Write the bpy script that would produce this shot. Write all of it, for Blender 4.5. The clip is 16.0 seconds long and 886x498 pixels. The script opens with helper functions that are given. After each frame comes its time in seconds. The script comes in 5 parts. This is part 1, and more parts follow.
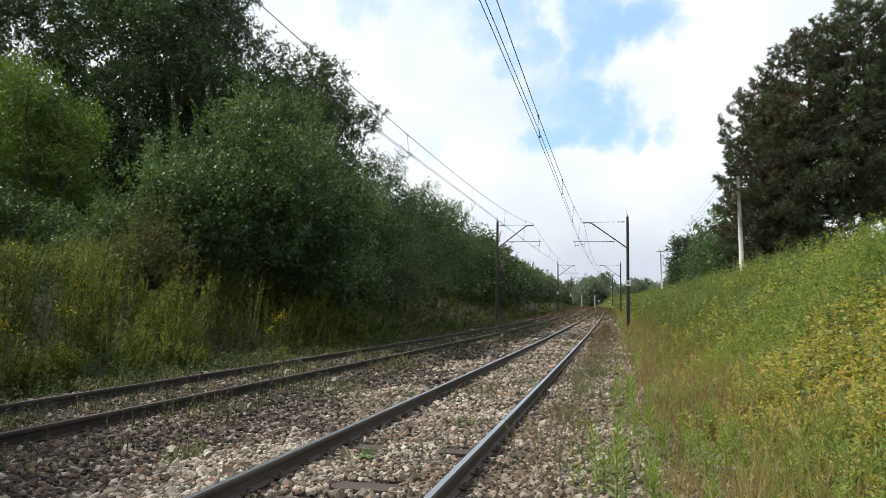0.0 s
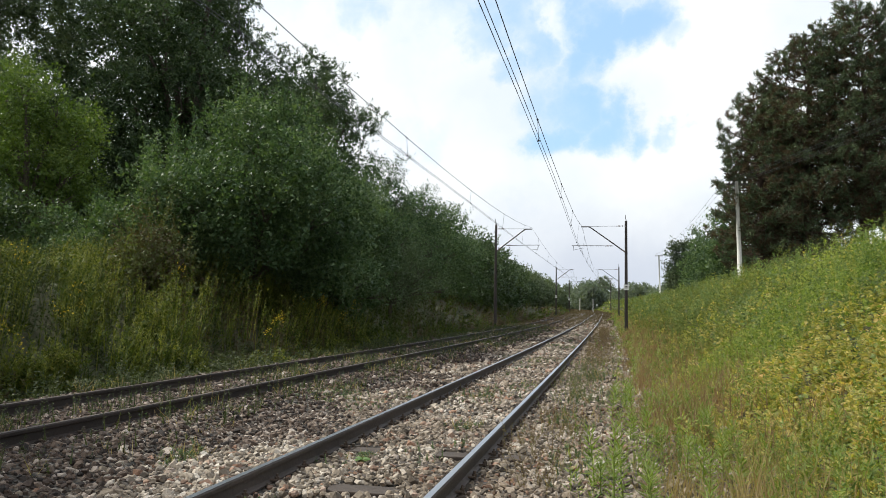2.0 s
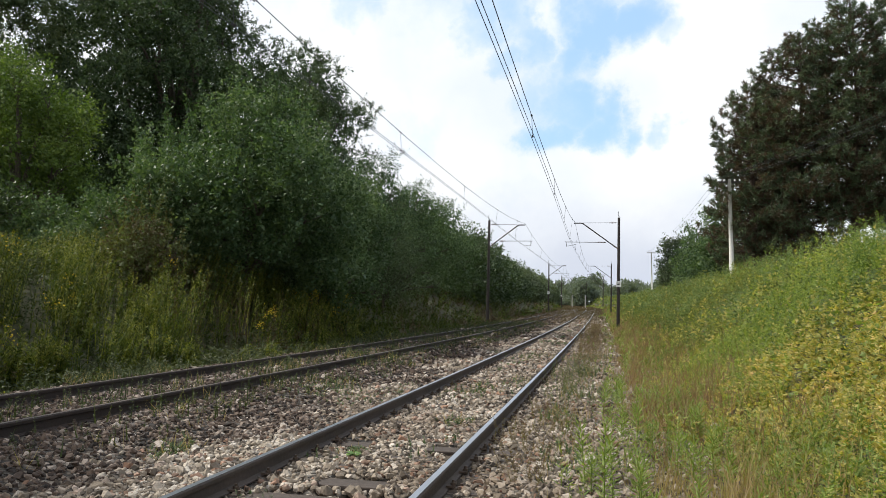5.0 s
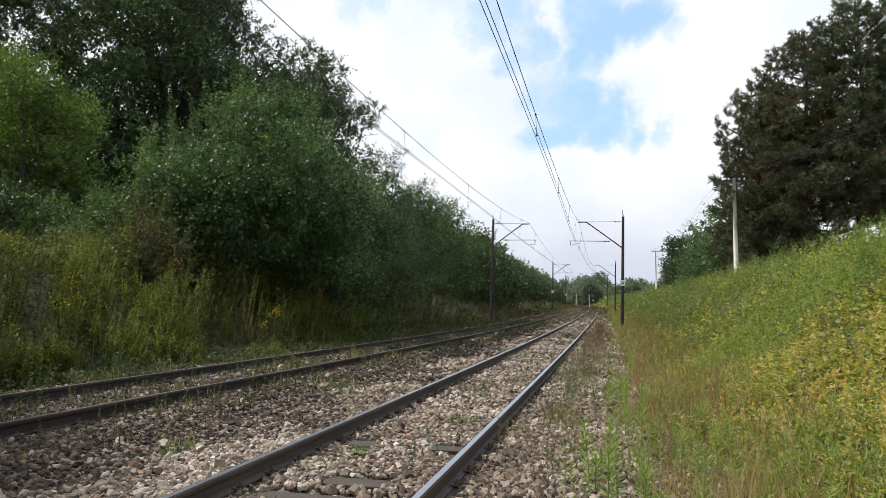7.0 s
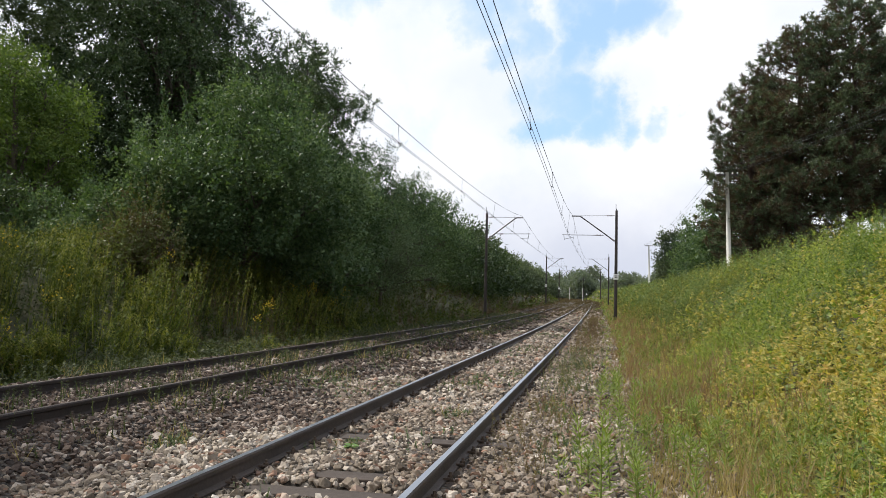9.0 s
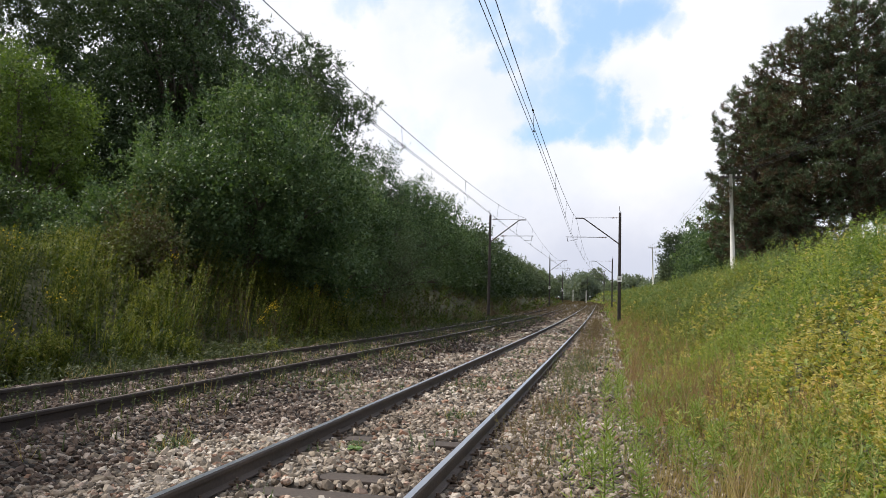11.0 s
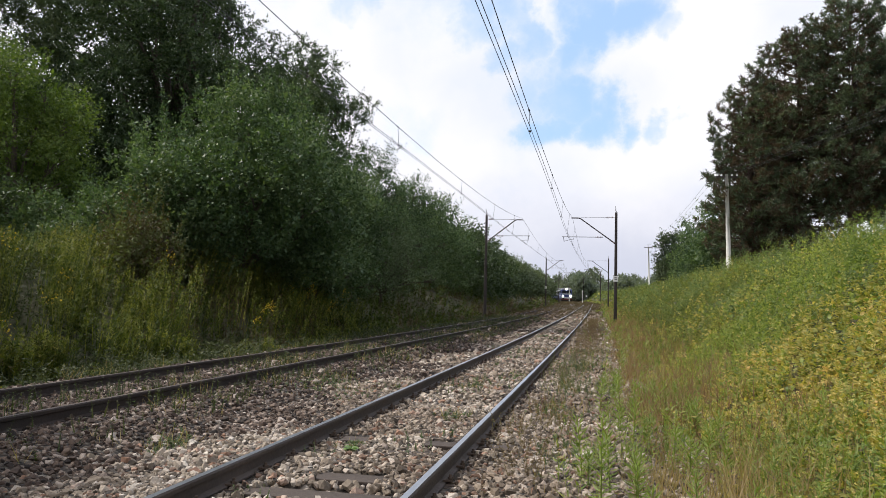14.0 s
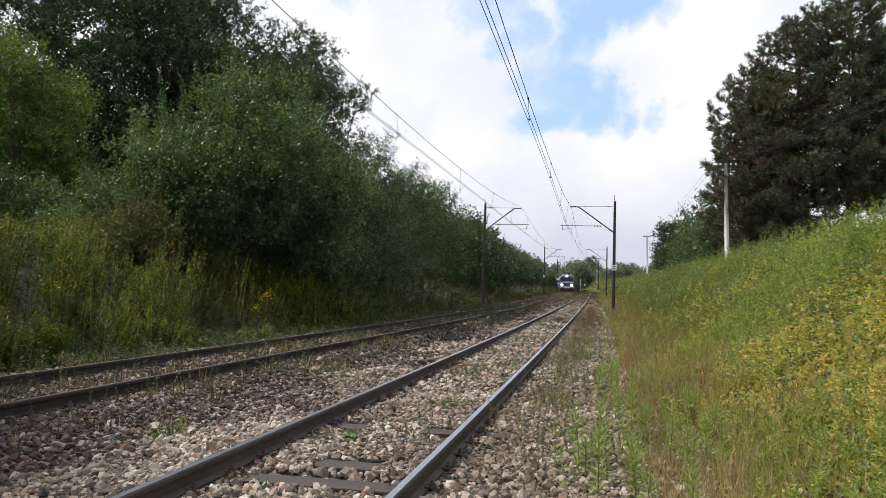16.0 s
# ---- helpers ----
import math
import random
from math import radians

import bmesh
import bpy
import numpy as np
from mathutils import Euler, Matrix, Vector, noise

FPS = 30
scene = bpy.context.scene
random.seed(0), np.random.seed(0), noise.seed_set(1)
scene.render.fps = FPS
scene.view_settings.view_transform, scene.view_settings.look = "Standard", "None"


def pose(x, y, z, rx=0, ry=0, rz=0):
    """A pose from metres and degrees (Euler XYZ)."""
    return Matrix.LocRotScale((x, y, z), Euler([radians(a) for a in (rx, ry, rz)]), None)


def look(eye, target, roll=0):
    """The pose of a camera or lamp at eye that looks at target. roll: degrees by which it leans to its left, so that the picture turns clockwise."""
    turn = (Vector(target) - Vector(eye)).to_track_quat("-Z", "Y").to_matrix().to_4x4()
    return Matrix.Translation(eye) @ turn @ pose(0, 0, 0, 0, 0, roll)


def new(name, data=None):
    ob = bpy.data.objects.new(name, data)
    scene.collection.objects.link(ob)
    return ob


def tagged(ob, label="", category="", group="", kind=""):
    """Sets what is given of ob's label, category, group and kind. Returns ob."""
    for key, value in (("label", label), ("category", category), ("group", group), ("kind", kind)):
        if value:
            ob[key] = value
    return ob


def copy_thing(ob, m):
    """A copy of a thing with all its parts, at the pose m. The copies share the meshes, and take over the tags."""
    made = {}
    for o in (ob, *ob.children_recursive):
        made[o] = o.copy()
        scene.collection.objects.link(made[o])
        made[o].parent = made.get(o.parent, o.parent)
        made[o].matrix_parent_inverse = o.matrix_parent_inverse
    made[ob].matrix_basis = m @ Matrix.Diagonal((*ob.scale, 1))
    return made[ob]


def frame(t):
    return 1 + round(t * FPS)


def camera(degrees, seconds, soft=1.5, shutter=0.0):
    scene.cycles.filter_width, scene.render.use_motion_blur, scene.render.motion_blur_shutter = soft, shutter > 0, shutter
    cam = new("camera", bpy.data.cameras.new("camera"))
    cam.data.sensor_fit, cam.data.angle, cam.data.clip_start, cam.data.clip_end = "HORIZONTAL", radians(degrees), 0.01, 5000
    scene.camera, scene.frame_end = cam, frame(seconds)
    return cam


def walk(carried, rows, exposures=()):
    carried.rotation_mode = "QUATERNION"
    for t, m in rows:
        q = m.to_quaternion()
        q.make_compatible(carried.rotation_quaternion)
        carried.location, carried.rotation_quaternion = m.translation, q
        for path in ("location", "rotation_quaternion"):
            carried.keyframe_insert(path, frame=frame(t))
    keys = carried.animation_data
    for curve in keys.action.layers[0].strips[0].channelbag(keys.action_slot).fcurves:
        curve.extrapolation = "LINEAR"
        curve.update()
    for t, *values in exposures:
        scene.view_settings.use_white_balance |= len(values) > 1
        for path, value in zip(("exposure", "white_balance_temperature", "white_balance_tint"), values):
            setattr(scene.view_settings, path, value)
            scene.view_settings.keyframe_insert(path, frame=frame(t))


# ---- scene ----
import itertools

# ================= camera =================
cam = camera(58.5, 16.0, soft=0.85)
EYE = 1.241
VIEW = [
    (0, 12.303, 4.254, 0.529), (0.5, 12.226, 4.240, 0.871), (1, 12.140, 4.295, 0.982), (1.5, 12.207, 4.718, 0.926),
    (2, 12.194, 4.477, 0.901), (2.5, 12.388, 4.208, 0.874), (3, 12.224, 4.174, 1.103), (3.5, 11.933, 4.100, 1.140),
    (4, 11.676, 4.212, 1.348), (6.5, 11.729, 4.003, 1.359), (7, 11.965, 4.062, 1.335), (7.5, 11.787, 3.955, 1.348),
    (8, 11.668, 3.876, 1.493), (8.5, 11.626, 3.620, 1.410), (9, 11.496, 3.615, 1.405), (11.5, 11.769, 3.787, 1.415),
    (12, 11.534, 3.766, 1.558), (12.5, 11.298, 3.600, 1.502), (13, 11.374, 3.710, 1.561), (13.5, 11.527, 3.833, 1.335),
    (14, 11.480, 3.765, 1.342), (14.5, 11.733, 3.631, 1.167), (15, 11.690, 3.503, 1.157), (15.5, 11.721, 3.289, 1.131),
    (16, 11.352, 2.923, 1.511),
]
EXPO = 0.03
walk(cam, [(t, pose(0, 0, EYE, 0, 0, yaw) @ pose(0, 0, 0, 90 + pitch) @ pose(0, 0, 0, 0, 0, roll)) for t, yaw, pitch, roll in VIEW],
     [(0, EXPO, 6380, 5), (4, EXPO, 6380, 7), (9, EXPO, 6380, 10), (13, EXPO - 0.05, 6380, 12.5), (16, EXPO - 0.07, 6380, 13)])

# ================= world and sun =================
SUN_EL, SUN_AZ = 47.0, 276.0      # degrees; azimuth clockwise from +y
world = bpy.data.worlds.new("world")
scene.world = world
world.use_nodes = True


class Net:
    """Short calls for node trees."""

    def __init__(self, tree):
        self.t = tree
        tree.nodes.clear()

    def n(self, kind, props=None, **ins):
        node = self.t.nodes.new("ShaderNode" + kind)
        for k, v in (props or {}).items():
            setattr(node, k, v)
        for k, v in ins.items():
            self.put(node, k, v)
        return node

    def put(self, node, k, v):
        key = int(k[1:]) if k[0] == "i" and k[1:].isdigit() else k.replace("_", " ")
        sock = node.inputs[key]
        if isinstance(v, bpy.types.NodeSocket):
            self.t.links.new(v, sock)
        else:
            sock.default_value = v

    def ramp(self, fac, stops, mode="LINEAR"):
        node = self.t.nodes.new("ShaderNodeValToRGB")
        e = node.color_ramp.elements
        node.color_ramp.interpolation = mode
        while len(e) < len(stops):
            e.new(0.5)
        for el, (p, c) in zip(e, stops):
            el.position = p
            el.color = (c, c, c, 1) if isinstance(c, (int, float)) else (*c, 1)
        self.t.links.new(fac, node.inputs[0])
        return node.outputs[0]

    def mix(self, fac, a, b, blend="MIX"):
        node = self.t.nodes.new("ShaderNodeMix")
        node.data_type, node.blend_type = "RGBA", blend
        for i, v in ((0, fac), (6, a), (7, b)):
            if isinstance(v, bpy.types.NodeSocket):
                self.t.links.new(v, node.inputs[i])
            elif i == 0:
                node.inputs[0].default_value = v
            else:
                node.inputs[i].default_value = (*v, 1) if len(v) == 3 else v
        return node.outputs[2]

    def math(self, op, a, b=0.0, clamp=False):
        node = self.t.nodes.new("ShaderNodeMath")
        node.operation, node.use_clamp = op, clamp
        for i, v in ((0, a), (1, b)):
            if isinstance(v, bpy.types.NodeSocket):
                self.t.links.new(v, node.inputs[i])
            else:
                node.inputs[i].default_value = v
        return node.outputs[0]


def heading(px_right, px_up):
    """A direction of the sky from tangents to the right of and above the line of the track."""
    return Vector((px_right, 1, px_up)).normalized()


def make_sky():
    g = Net(world.node_tree)
    co = g.n("TexCoord").outputs["Generated"]
    sky = g.n("TexSky", {"sky_type": "NISHITA", "sun_disc": False, "sun_elevation": radians(SUN_EL), "sun_rotation": radians(SUN_AZ),
                         "air_density": 1.0, "dust_density": 1.0, "ozone_density": 1.5}).outputs[0]
    warp = g.n("TexNoise", Vector=co, Scale=2.6, Detail=7.0, Roughness=0.6).outputs["Fac"]
    fine = g.n("TexNoise", Vector=co, Scale=7.0, Detail=8.0, Roughness=0.62).outputs["Fac"]
    cover = g.math("ADD", g.math("MULTIPLY", warp, 1.0), g.math("MULTIPLY", fine, 0.55))
    # clearings in the clouds, ragged by noise
    bent = g.n("VectorMath", {"operation": "SUBTRACT"}, i0=g.n("TexNoise", Vector=co, Scale=9.0, Detail=6.0, Roughness=0.6).outputs["Color"], i1=(0.5, 0.5, 0.5)).outputs[0]
    bent = g.n("VectorMath", {"operation": "MULTIPLY_ADD"}, i0=bent, i1=(0.15, 0.15, 0.15), i2=co).outputs[0]
    def patches(rows):
        """Soft round patches of the sky: heading, size and depth."""
        total = None
        for right, up, size, depth in rows:
            dist = g.n("VectorMath", {"operation": "DISTANCE"}, i0=bent, i1=tuple(heading(right, up))).outputs["Value"]
            m = g.n("MapRange", {"interpolation_type": "SMOOTHERSTEP"}, Value=dist, From_Min=size * 0.2, From_Max=size * 2.5, To_Min=depth, To_Max=0.0).outputs[0]
            total = m if total is None else g.math("MAXIMUM", total, m)
        return total

    gaps = patches(((-0.334, 0.401, 0.025, 0.42), (-0.168, 0.375, 0.026, 0.48), (-0.145, 0.325, 0.02, 0.46), (-0.115, 0.35, 0.028, 0.44), (-0.085, 0.295, 0.028, 0.42),
                    (-0.05, 0.40, 0.035, 0.6), (-0.012, 0.365, 0.032, 0.62), (0.04, 0.375, 0.032, 0.62), (0.085, 0.362, 0.02, 0.5), (-0.045, 0.325, 0.028, 0.46),
                    (-0.05, 0.27, 0.032, 0.48), (-0.067, 0.228, 0.022, 0.52), (-0.015, 0.235, 0.025, 0.52), (0.035, 0.222, 0.018, 0.50), (0.078, 0.214, 0.016, 0.46),
                    (-0.284, 0.209, 0.05, 0.28), (-0.1, 0.55, 0.12, 0.6), (-0.5, 1.2, 0.35, 0.45), (1.5, 1.0, 0.4, 0.5)))
    lumps = patches(((0.075, 0.285, 0.035, 0.30), (0.14, 0.30, 0.06, 0.34), (0.02, 0.30, 0.02, 0.12), (-0.075, 0.375, 0.014, 0.22), (-0.03, 0.305, 0.012, 0.16), (-0.02, 0.165, 0.02, 0.4)))
    fac = g.n("MapRange", {"interpolation_type": "SMOOTHSTEP"}, Value=g.math("ADD", g.math("SUBTRACT", cover, gaps), lumps), From_Min=0.10, From_Max=0.70).outputs[0]
    shade = g.ramp(g.n("TexNoise", Vector=co, Scale=3.2, Detail=5.0, Roughness=0.55).outputs["Fac"], [(0.36, (0.86, 0.90, 0.97)), (0.52, (1.0, 1.0, 1.02))])
    haze = g.mix(0.6, sky, (4.0, 5.9, 8.4))
    clear = g.n("Background", Color=haze, Strength=0.15).outputs[0]
    low = g.n("SeparateXYZ", Vector=co).outputs[2]
    dim = g.n("MapRange", {"interpolation_type": "SMOOTHSTEP"}, Value=g.math("ADD", low, g.math("MULTIPLY", g.math("SUBTRACT", fine, 0.5), 0.12)), From_Min=0.03, From_Max=0.18, To_Min=1.0, To_Max=0.0).outputs[0]
    shade = g.mix(dim, shade, (0.66, 0.69, 0.79))
    cloud = g.n("Background", Color=shade, Strength=1.05).outputs[0]
    out = g.n("MixShader", i0=fac, i1=clear, i2=cloud).outputs[0]
    g.n("OutputWorld", Surface=out)


make_sky()
sun = new("sun", bpy.data.lights.new("sun", "SUN"))
sun.data.energy, sun.data.angle, sun.data.color = 5.0, radians(3), (1.0, 0.94, 0.83)
_a, _e = radians(SUN_AZ), radians(SUN_EL)
sun.matrix_basis = look((math.sin(_a) * math.cos(_e) * 50, math.cos(_a) * math.cos(_e) * 50, math.sin(_e) * 50), (0, 0, 0))

# ================= materials =================


def material(name, build):
    m = bpy.data.materials.new(name)
    m.use_nodes = True
    g = Net(m.node_tree)
    shader = build(g)
    g.n("OutputMaterial", Surface=shader)
    return m


def obj_co(g):
    return g.n("TexCoord").outputs["Object"]


def plain(name, color, rough=0.6, metal=0.0, vary=0.25, scale=8.0, bump=0.1):
    def build(g):
        co = obj_co(g)
        big = g.n("TexNoise", Vector=co, Scale=scale * 0.15, Detail=4.0).outputs["Fac"]
        small = g.n("TexNoise", Vector=co, Scale=scale * 3, Detail=6.0, Roughness=0.65).outputs["Fac"]
        f = g.math("ADD", g.math("MULTIPLY", big, 0.5), g.math("MULTIPLY", small, 0.5))
        lo = tuple(c * (1 - vary) for c in color)
        hi = tuple(min(1, c * (1 + vary)) for c in color)
        col = g.ramp(f, [(0.35, lo), (0.65, hi)])
        b = g.n("Bump", Strength=bump, Distance=0.01, Height=small).outputs[0]
        return g.n("BsdfPrincipled", Base_Color=col, Roughness=rough, Metallic=metal, Normal=b).outputs[0]
    return material(name, build)


def leafy(name, stops, trans=0.35, rough=0.55, big=0.35, gloss=0.3):
    """Leaves: colour varies from leaf to leaf and from clump to clump; light passes through."""
    def build(g):
        isl = g.n("NewGeometry").outputs["Random Per Island"]
        clump = g.n("TexNoise", Vector=g.n("NewGeometry").outputs["Position"], Scale=big, Detail=3.0).outputs["Fac"]
        f = g.math("ADD", g.math("MULTIPLY", isl, 0.55), g.math("MULTIPLY", g.math("SUBTRACT", clump, 0.28), 1.0), clamp=True)
        n = len(stops)
        col = g.ramp(f, [(0.1 + 0.8 * i / (n - 1), c) for i, c in enumerate(stops)])
        p = g.n("BsdfPrincipled", Base_Color=col, Roughness=rough, Specular_IOR_Level=gloss).outputs[0]
        warm = g.mix(1.0, col, (1.25, 1.3, 0.5), "MULTIPLY")
        tr = g.n("BsdfTranslucent", Color=warm).outputs[0]
        return g.n("MixShader", i0=trans, i1=p, i2=tr).outputs[0]
    return material(name, build)


def stone_mat(name, stops):
    def build(g):
        isl = g.n("NewGeometry").outputs["Random Per Island"]
        pos = g.n("NewGeometry").outputs["Position"]
        rnd = g.n("ObjectInfo").outputs["Random"]
        zone = g.n("TexNoise", Vector=pos, Scale=0.5, Detail=4.0).outputs["Fac"]
        f = g.math("FRACT", g.math("ADD", isl, rnd))
        col = g.ramp(f, stops)
        grime = g.ramp(zone, [(0.38, (0.55, 0.5, 0.46)), (0.6, (1, 1, 1))])
        col = g.mix(1.0, col, grime, "MULTIPLY")
        spots = g.n("TexNoise", Vector=pos, Scale=60.0, Detail=5.0).outputs["Fac"]
        col = g.mix(0.5, col, g.ramp(spots, [(0.35, (0.5, 0.48, 0.46)), (0.65, (1, 1, 1))]), "MULTIPLY")
        b = g.n("Bump", Strength=0.4, Distance=0.01, Height=spots).outputs[0]
        return g.n("BsdfPrincipled", Base_Color=col, Roughness=0.85, Normal=b).outputs[0]
    return material(name, build)


def bed_mat():
    def build(g):
        pos = g.n("NewGeometry").outputs["Position"]
        vor = g.n("TexVoronoi", Vector=pos, Scale=17.0)
        cell = g.n("SeparateColor", Color=vor.outputs["Color"]).outputs[0]
        col = g.ramp(cell, [(0.0, (0.03, 0.025, 0.02)), (0.4, (0.11, 0.09, 0.07)), (0.75, (0.24, 0.20, 0.16)), (1.0, (0.40, 0.36, 0.31))])
        # shade of the gaps between stones, painted as dark cell edges
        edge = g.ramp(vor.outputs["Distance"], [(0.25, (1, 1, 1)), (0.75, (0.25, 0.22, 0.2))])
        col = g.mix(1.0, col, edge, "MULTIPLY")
        zone = g.n("TexNoise", Vector=pos, Scale=0.6, Detail=5.0).outputs["Fac"]
        col = g.mix(1.0, col, g.ramp(zone, [(0.38, (0.5, 0.46, 0.42)), (0.62, (1, 1, 1))]), "MULTIPLY")
        b = g.n("Bump", Strength=1.0, Distance=0.05, Height=g.math("MULTIPLY", vor.outputs["Distance"], -1.0)).outputs[0]
        return g.n("BsdfPrincipled", Base_Color=col, Roughness=0.9, Normal=b).outputs[0]
    return material("ballast_bed", build)


def soil_mat():
    def build(g):
        pos = g.n("NewGeometry").outputs["Position"]
        a = g.n("TexNoise", Vector=pos, Scale=0.25, Detail=6.0).outputs["Fac"]
        b = g.n("TexNoise", Vector=pos, Scale=9.0, Detail=8.0, Roughness=0.7).outputs["Fac"]
        col = g.mix(b, g.ramp(a, [(0.35, (0.03, 0.042, 0.014)), (0.6, (0.065, 0.075, 0.022))]), (0.06, 0.048, 0.028))
        n = g.n("Bump", Strength=0.8, Distance=0.08, Height=b).outputs[0]
        return g.n("BsdfPrincipled", Base_Color=col, Roughness=0.95, Normal=n).outputs[0]
    return material("grassy_soil", build)


def rail_mat(name, side, spread):
    return plain(name, side, rough=0.75, metal=0.1, vary=spread, scale=10, bump=0.35)


M_STONE = stone_mat("ballast_stone", [(0.0, (0.07, 0.058, 0.045)), (0.2, (0.19, 0.155, 0.12)), (0.45, (0.33, 0.275, 0.21)), (0.68, (0.43, 0.365, 0.295)), (0.88, (0.62, 0.56, 0.49)), (0.94, (0.36, 0.21, 0.14)), (1.0, (0.16, 0.10, 0.07))])
M_OLD = stone_mat("weathered_ballast_stone", [(0.0, (0.018, 0.012, 0.009)), (0.3, (0.06, 0.038, 0.027)), (0.6, (0.13, 0.088, 0.064)), (0.85, (0.26, 0.20, 0.16)), (0.97, (0.52, 0.46, 0.41)), (1.0, (0.12, 0.07, 0.045))])
M_BED, M_SOIL = bed_mat(), soil_mat()
M_RAIL_TOP = plain("polished_rail_top", (0.42, 0.43, 0.46), 0.33, 0.9, 0.12, 12, 0.03)
M_RAIL_SIDE = rail_mat("grimy_rail_steel", (0.062, 0.046, 0.039), 0.35)
M_RUST_TOP = plain("rusty_rail_top", (0.10, 0.075, 0.06), 0.5, 0.4, 0.3, 14, 0.1)
M_RUST = rail_mat("rusty_rail_steel", (0.026, 0.016, 0.012), 0.4)
M_SLEEPER = plain("creosoted_wood", (0.05, 0.036, 0.028), 0.85, 0, 0.45, 6, 0.5)
M_FAST = plain("rusty_fastening", (0.085, 0.06, 0.045), 0.7, 0.3, 0.35, 30, 0.3)
M_MAST = plain("mast_steel", (0.055, 0.045, 0.042), 0.7, 0.2, 0.35, 3, 0.2)
M_CONC = plain("weathered_concrete", (0.42, 0.41, 0.38), 0.9, 0, 0.22, 4, 0.3)
M_POLE = plain("pale_pole_concrete", (0.58, 0.57, 0.53), 0.85, 0, 0.15, 4, 0.2)
M_WIRE = plain("copper_wire", (0.05, 0.052, 0.055), 0.65, 0.3, 0.2, 3, 0.0)
M_INSUL = plain("insulator_ceramic", (0.16, 0.09, 0.06), 0.25, 0, 0.2, 9, 0.0)
M_WHITE = plain("white_enamel", (0.75, 0.75, 0.72), 0.5, 0, 0.08, 6, 0.05)
M_BLACK = plain("black_paint", (0.02, 0.02, 0.02), 0.5, 0, 0.2, 6, 0.05)
M_BARK = plain("grey_brown_bark", (0.07, 0.055, 0.042), 0.95, 0, 0.4, 5, 0.8)
M_PINEBARK = plain("reddish_pine_bark", (0.075, 0.05, 0.038), 0.95, 0, 0.4, 4, 0.8)
L_DARK = leafy("oak_leaf", [(0.020, 0.038, 0.016), (0.045, 0.074, 0.030), (0.095, 0.13, 0.058)], 0.3, 0.45)
L_BUSH = leafy("bush_leaf", [(0.025, 0.050, 0.022), (0.066, 0.112, 0.049), (0.165, 0.22, 0.11)], 0.3, 0.5, 0.35, 0.22)
L_YEL = leafy("yellow_green_leaf", [(0.040, 0.072, 0.014), (0.088, 0.14, 0.026), (0.155, 0.205, 0.045)], 0.32, 0.55)
L_GREY = leafy("grey_green_leaf", [(0.05, 0.08, 0.038), (0.095, 0.135, 0.068), (0.155, 0.19, 0.10)], 0.3, 0.5)
L_PINE = leafy("pine_needle", [(0.040, 0.060, 0.038), (0.080, 0.108, 0.062), (0.14, 0.170, 0.095)], 0.15, 0.65, 0.2, 0.2)
L_PINEDRY = leafy("dry_pine_needle", [(0.045, 0.038, 0.022), (0.080, 0.060, 0.034), (0.13, 0.080, 0.045)], 0.12, 0.7)
# far scrub: leaves paled, the haze of distance put into their colour
L_FAR = leafy("hazed_far_leaf", [(0.055, 0.075, 0.048), (0.09, 0.118, 0.076), (0.14, 0.165, 0.105)], 0.35, 0.6, 0.12)
# wood at the line's end: haze painted in as pale blue-grey green
L_HAZE = leafy("haze_tinted_leaf", [(0.105, 0.135, 0.115), (0.145, 0.175, 0.15), (0.185, 0.215, 0.18)], 0.35, 0.7, 0.1)
# left bank weeds: colour darkened to carry the trees' shade
L_WEED_SHADED = leafy("weed_leaf", [(0.017, 0.031, 0.006), (0.053, 0.078, 0.013), (0.135, 0.155, 0.028)], 0.3, 0.6, 0.7, 0.15)
L_BANK = leafy("bank_leaf", [(0.13, 0.155, 0.045), (0.30, 0.295, 0.085), (0.49, 0.41, 0.14), (0.64, 0.43, 0.21)], 0.45, 0.6, 0.45)
L_DRY = leafy("dry_grass", [(0.22, 0.20, 0.07), (0.34, 0.27, 0.13), (0.26, 0.175, 0.10), (0.46, 0.385, 0.23)], 0.35, 0.7, 0.5)
L_GRASS = leafy("green_grass", [(0.08, 0.13, 0.035), (0.17, 0.225, 0.055), (0.31, 0.32, 0.10)], 0.4, 0.6, 0.6)
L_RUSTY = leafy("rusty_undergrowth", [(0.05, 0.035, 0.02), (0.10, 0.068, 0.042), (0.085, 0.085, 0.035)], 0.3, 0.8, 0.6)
L_PLUME = leafy("goldenrod_bud", [(0.070, 0.090, 0.014), (0.15, 0.16, 0.030), (0.25, 0.24, 0.05)], 0.35, 0.6, 0.9)
L_OLIVE = leafy("olive_rusty_leaf", [(0.07, 0.036, 0.02), (0.075, 0.085, 0.03), (0.12, 0.15, 0.06)], 0.3, 0.6, 0.8)
L_FLOWER = leafy("goldenrod_flower", [(0.36, 0.26, 0.02), (0.58, 0.42, 0.03)], 0.2, 0.7)

# ================= building helpers =================


def part(name, bm, mat, parent=None, label="", smooth=False):
    me = bpy.data.meshes.new(name)
    bm.to_mesh(me)
    bm.free()
    me.materials.append(mat)
    if smooth:
        me.shade_smooth()
    ob = new(name, me)
    if parent:
        ob.parent = parent
    return tagged(ob, label)


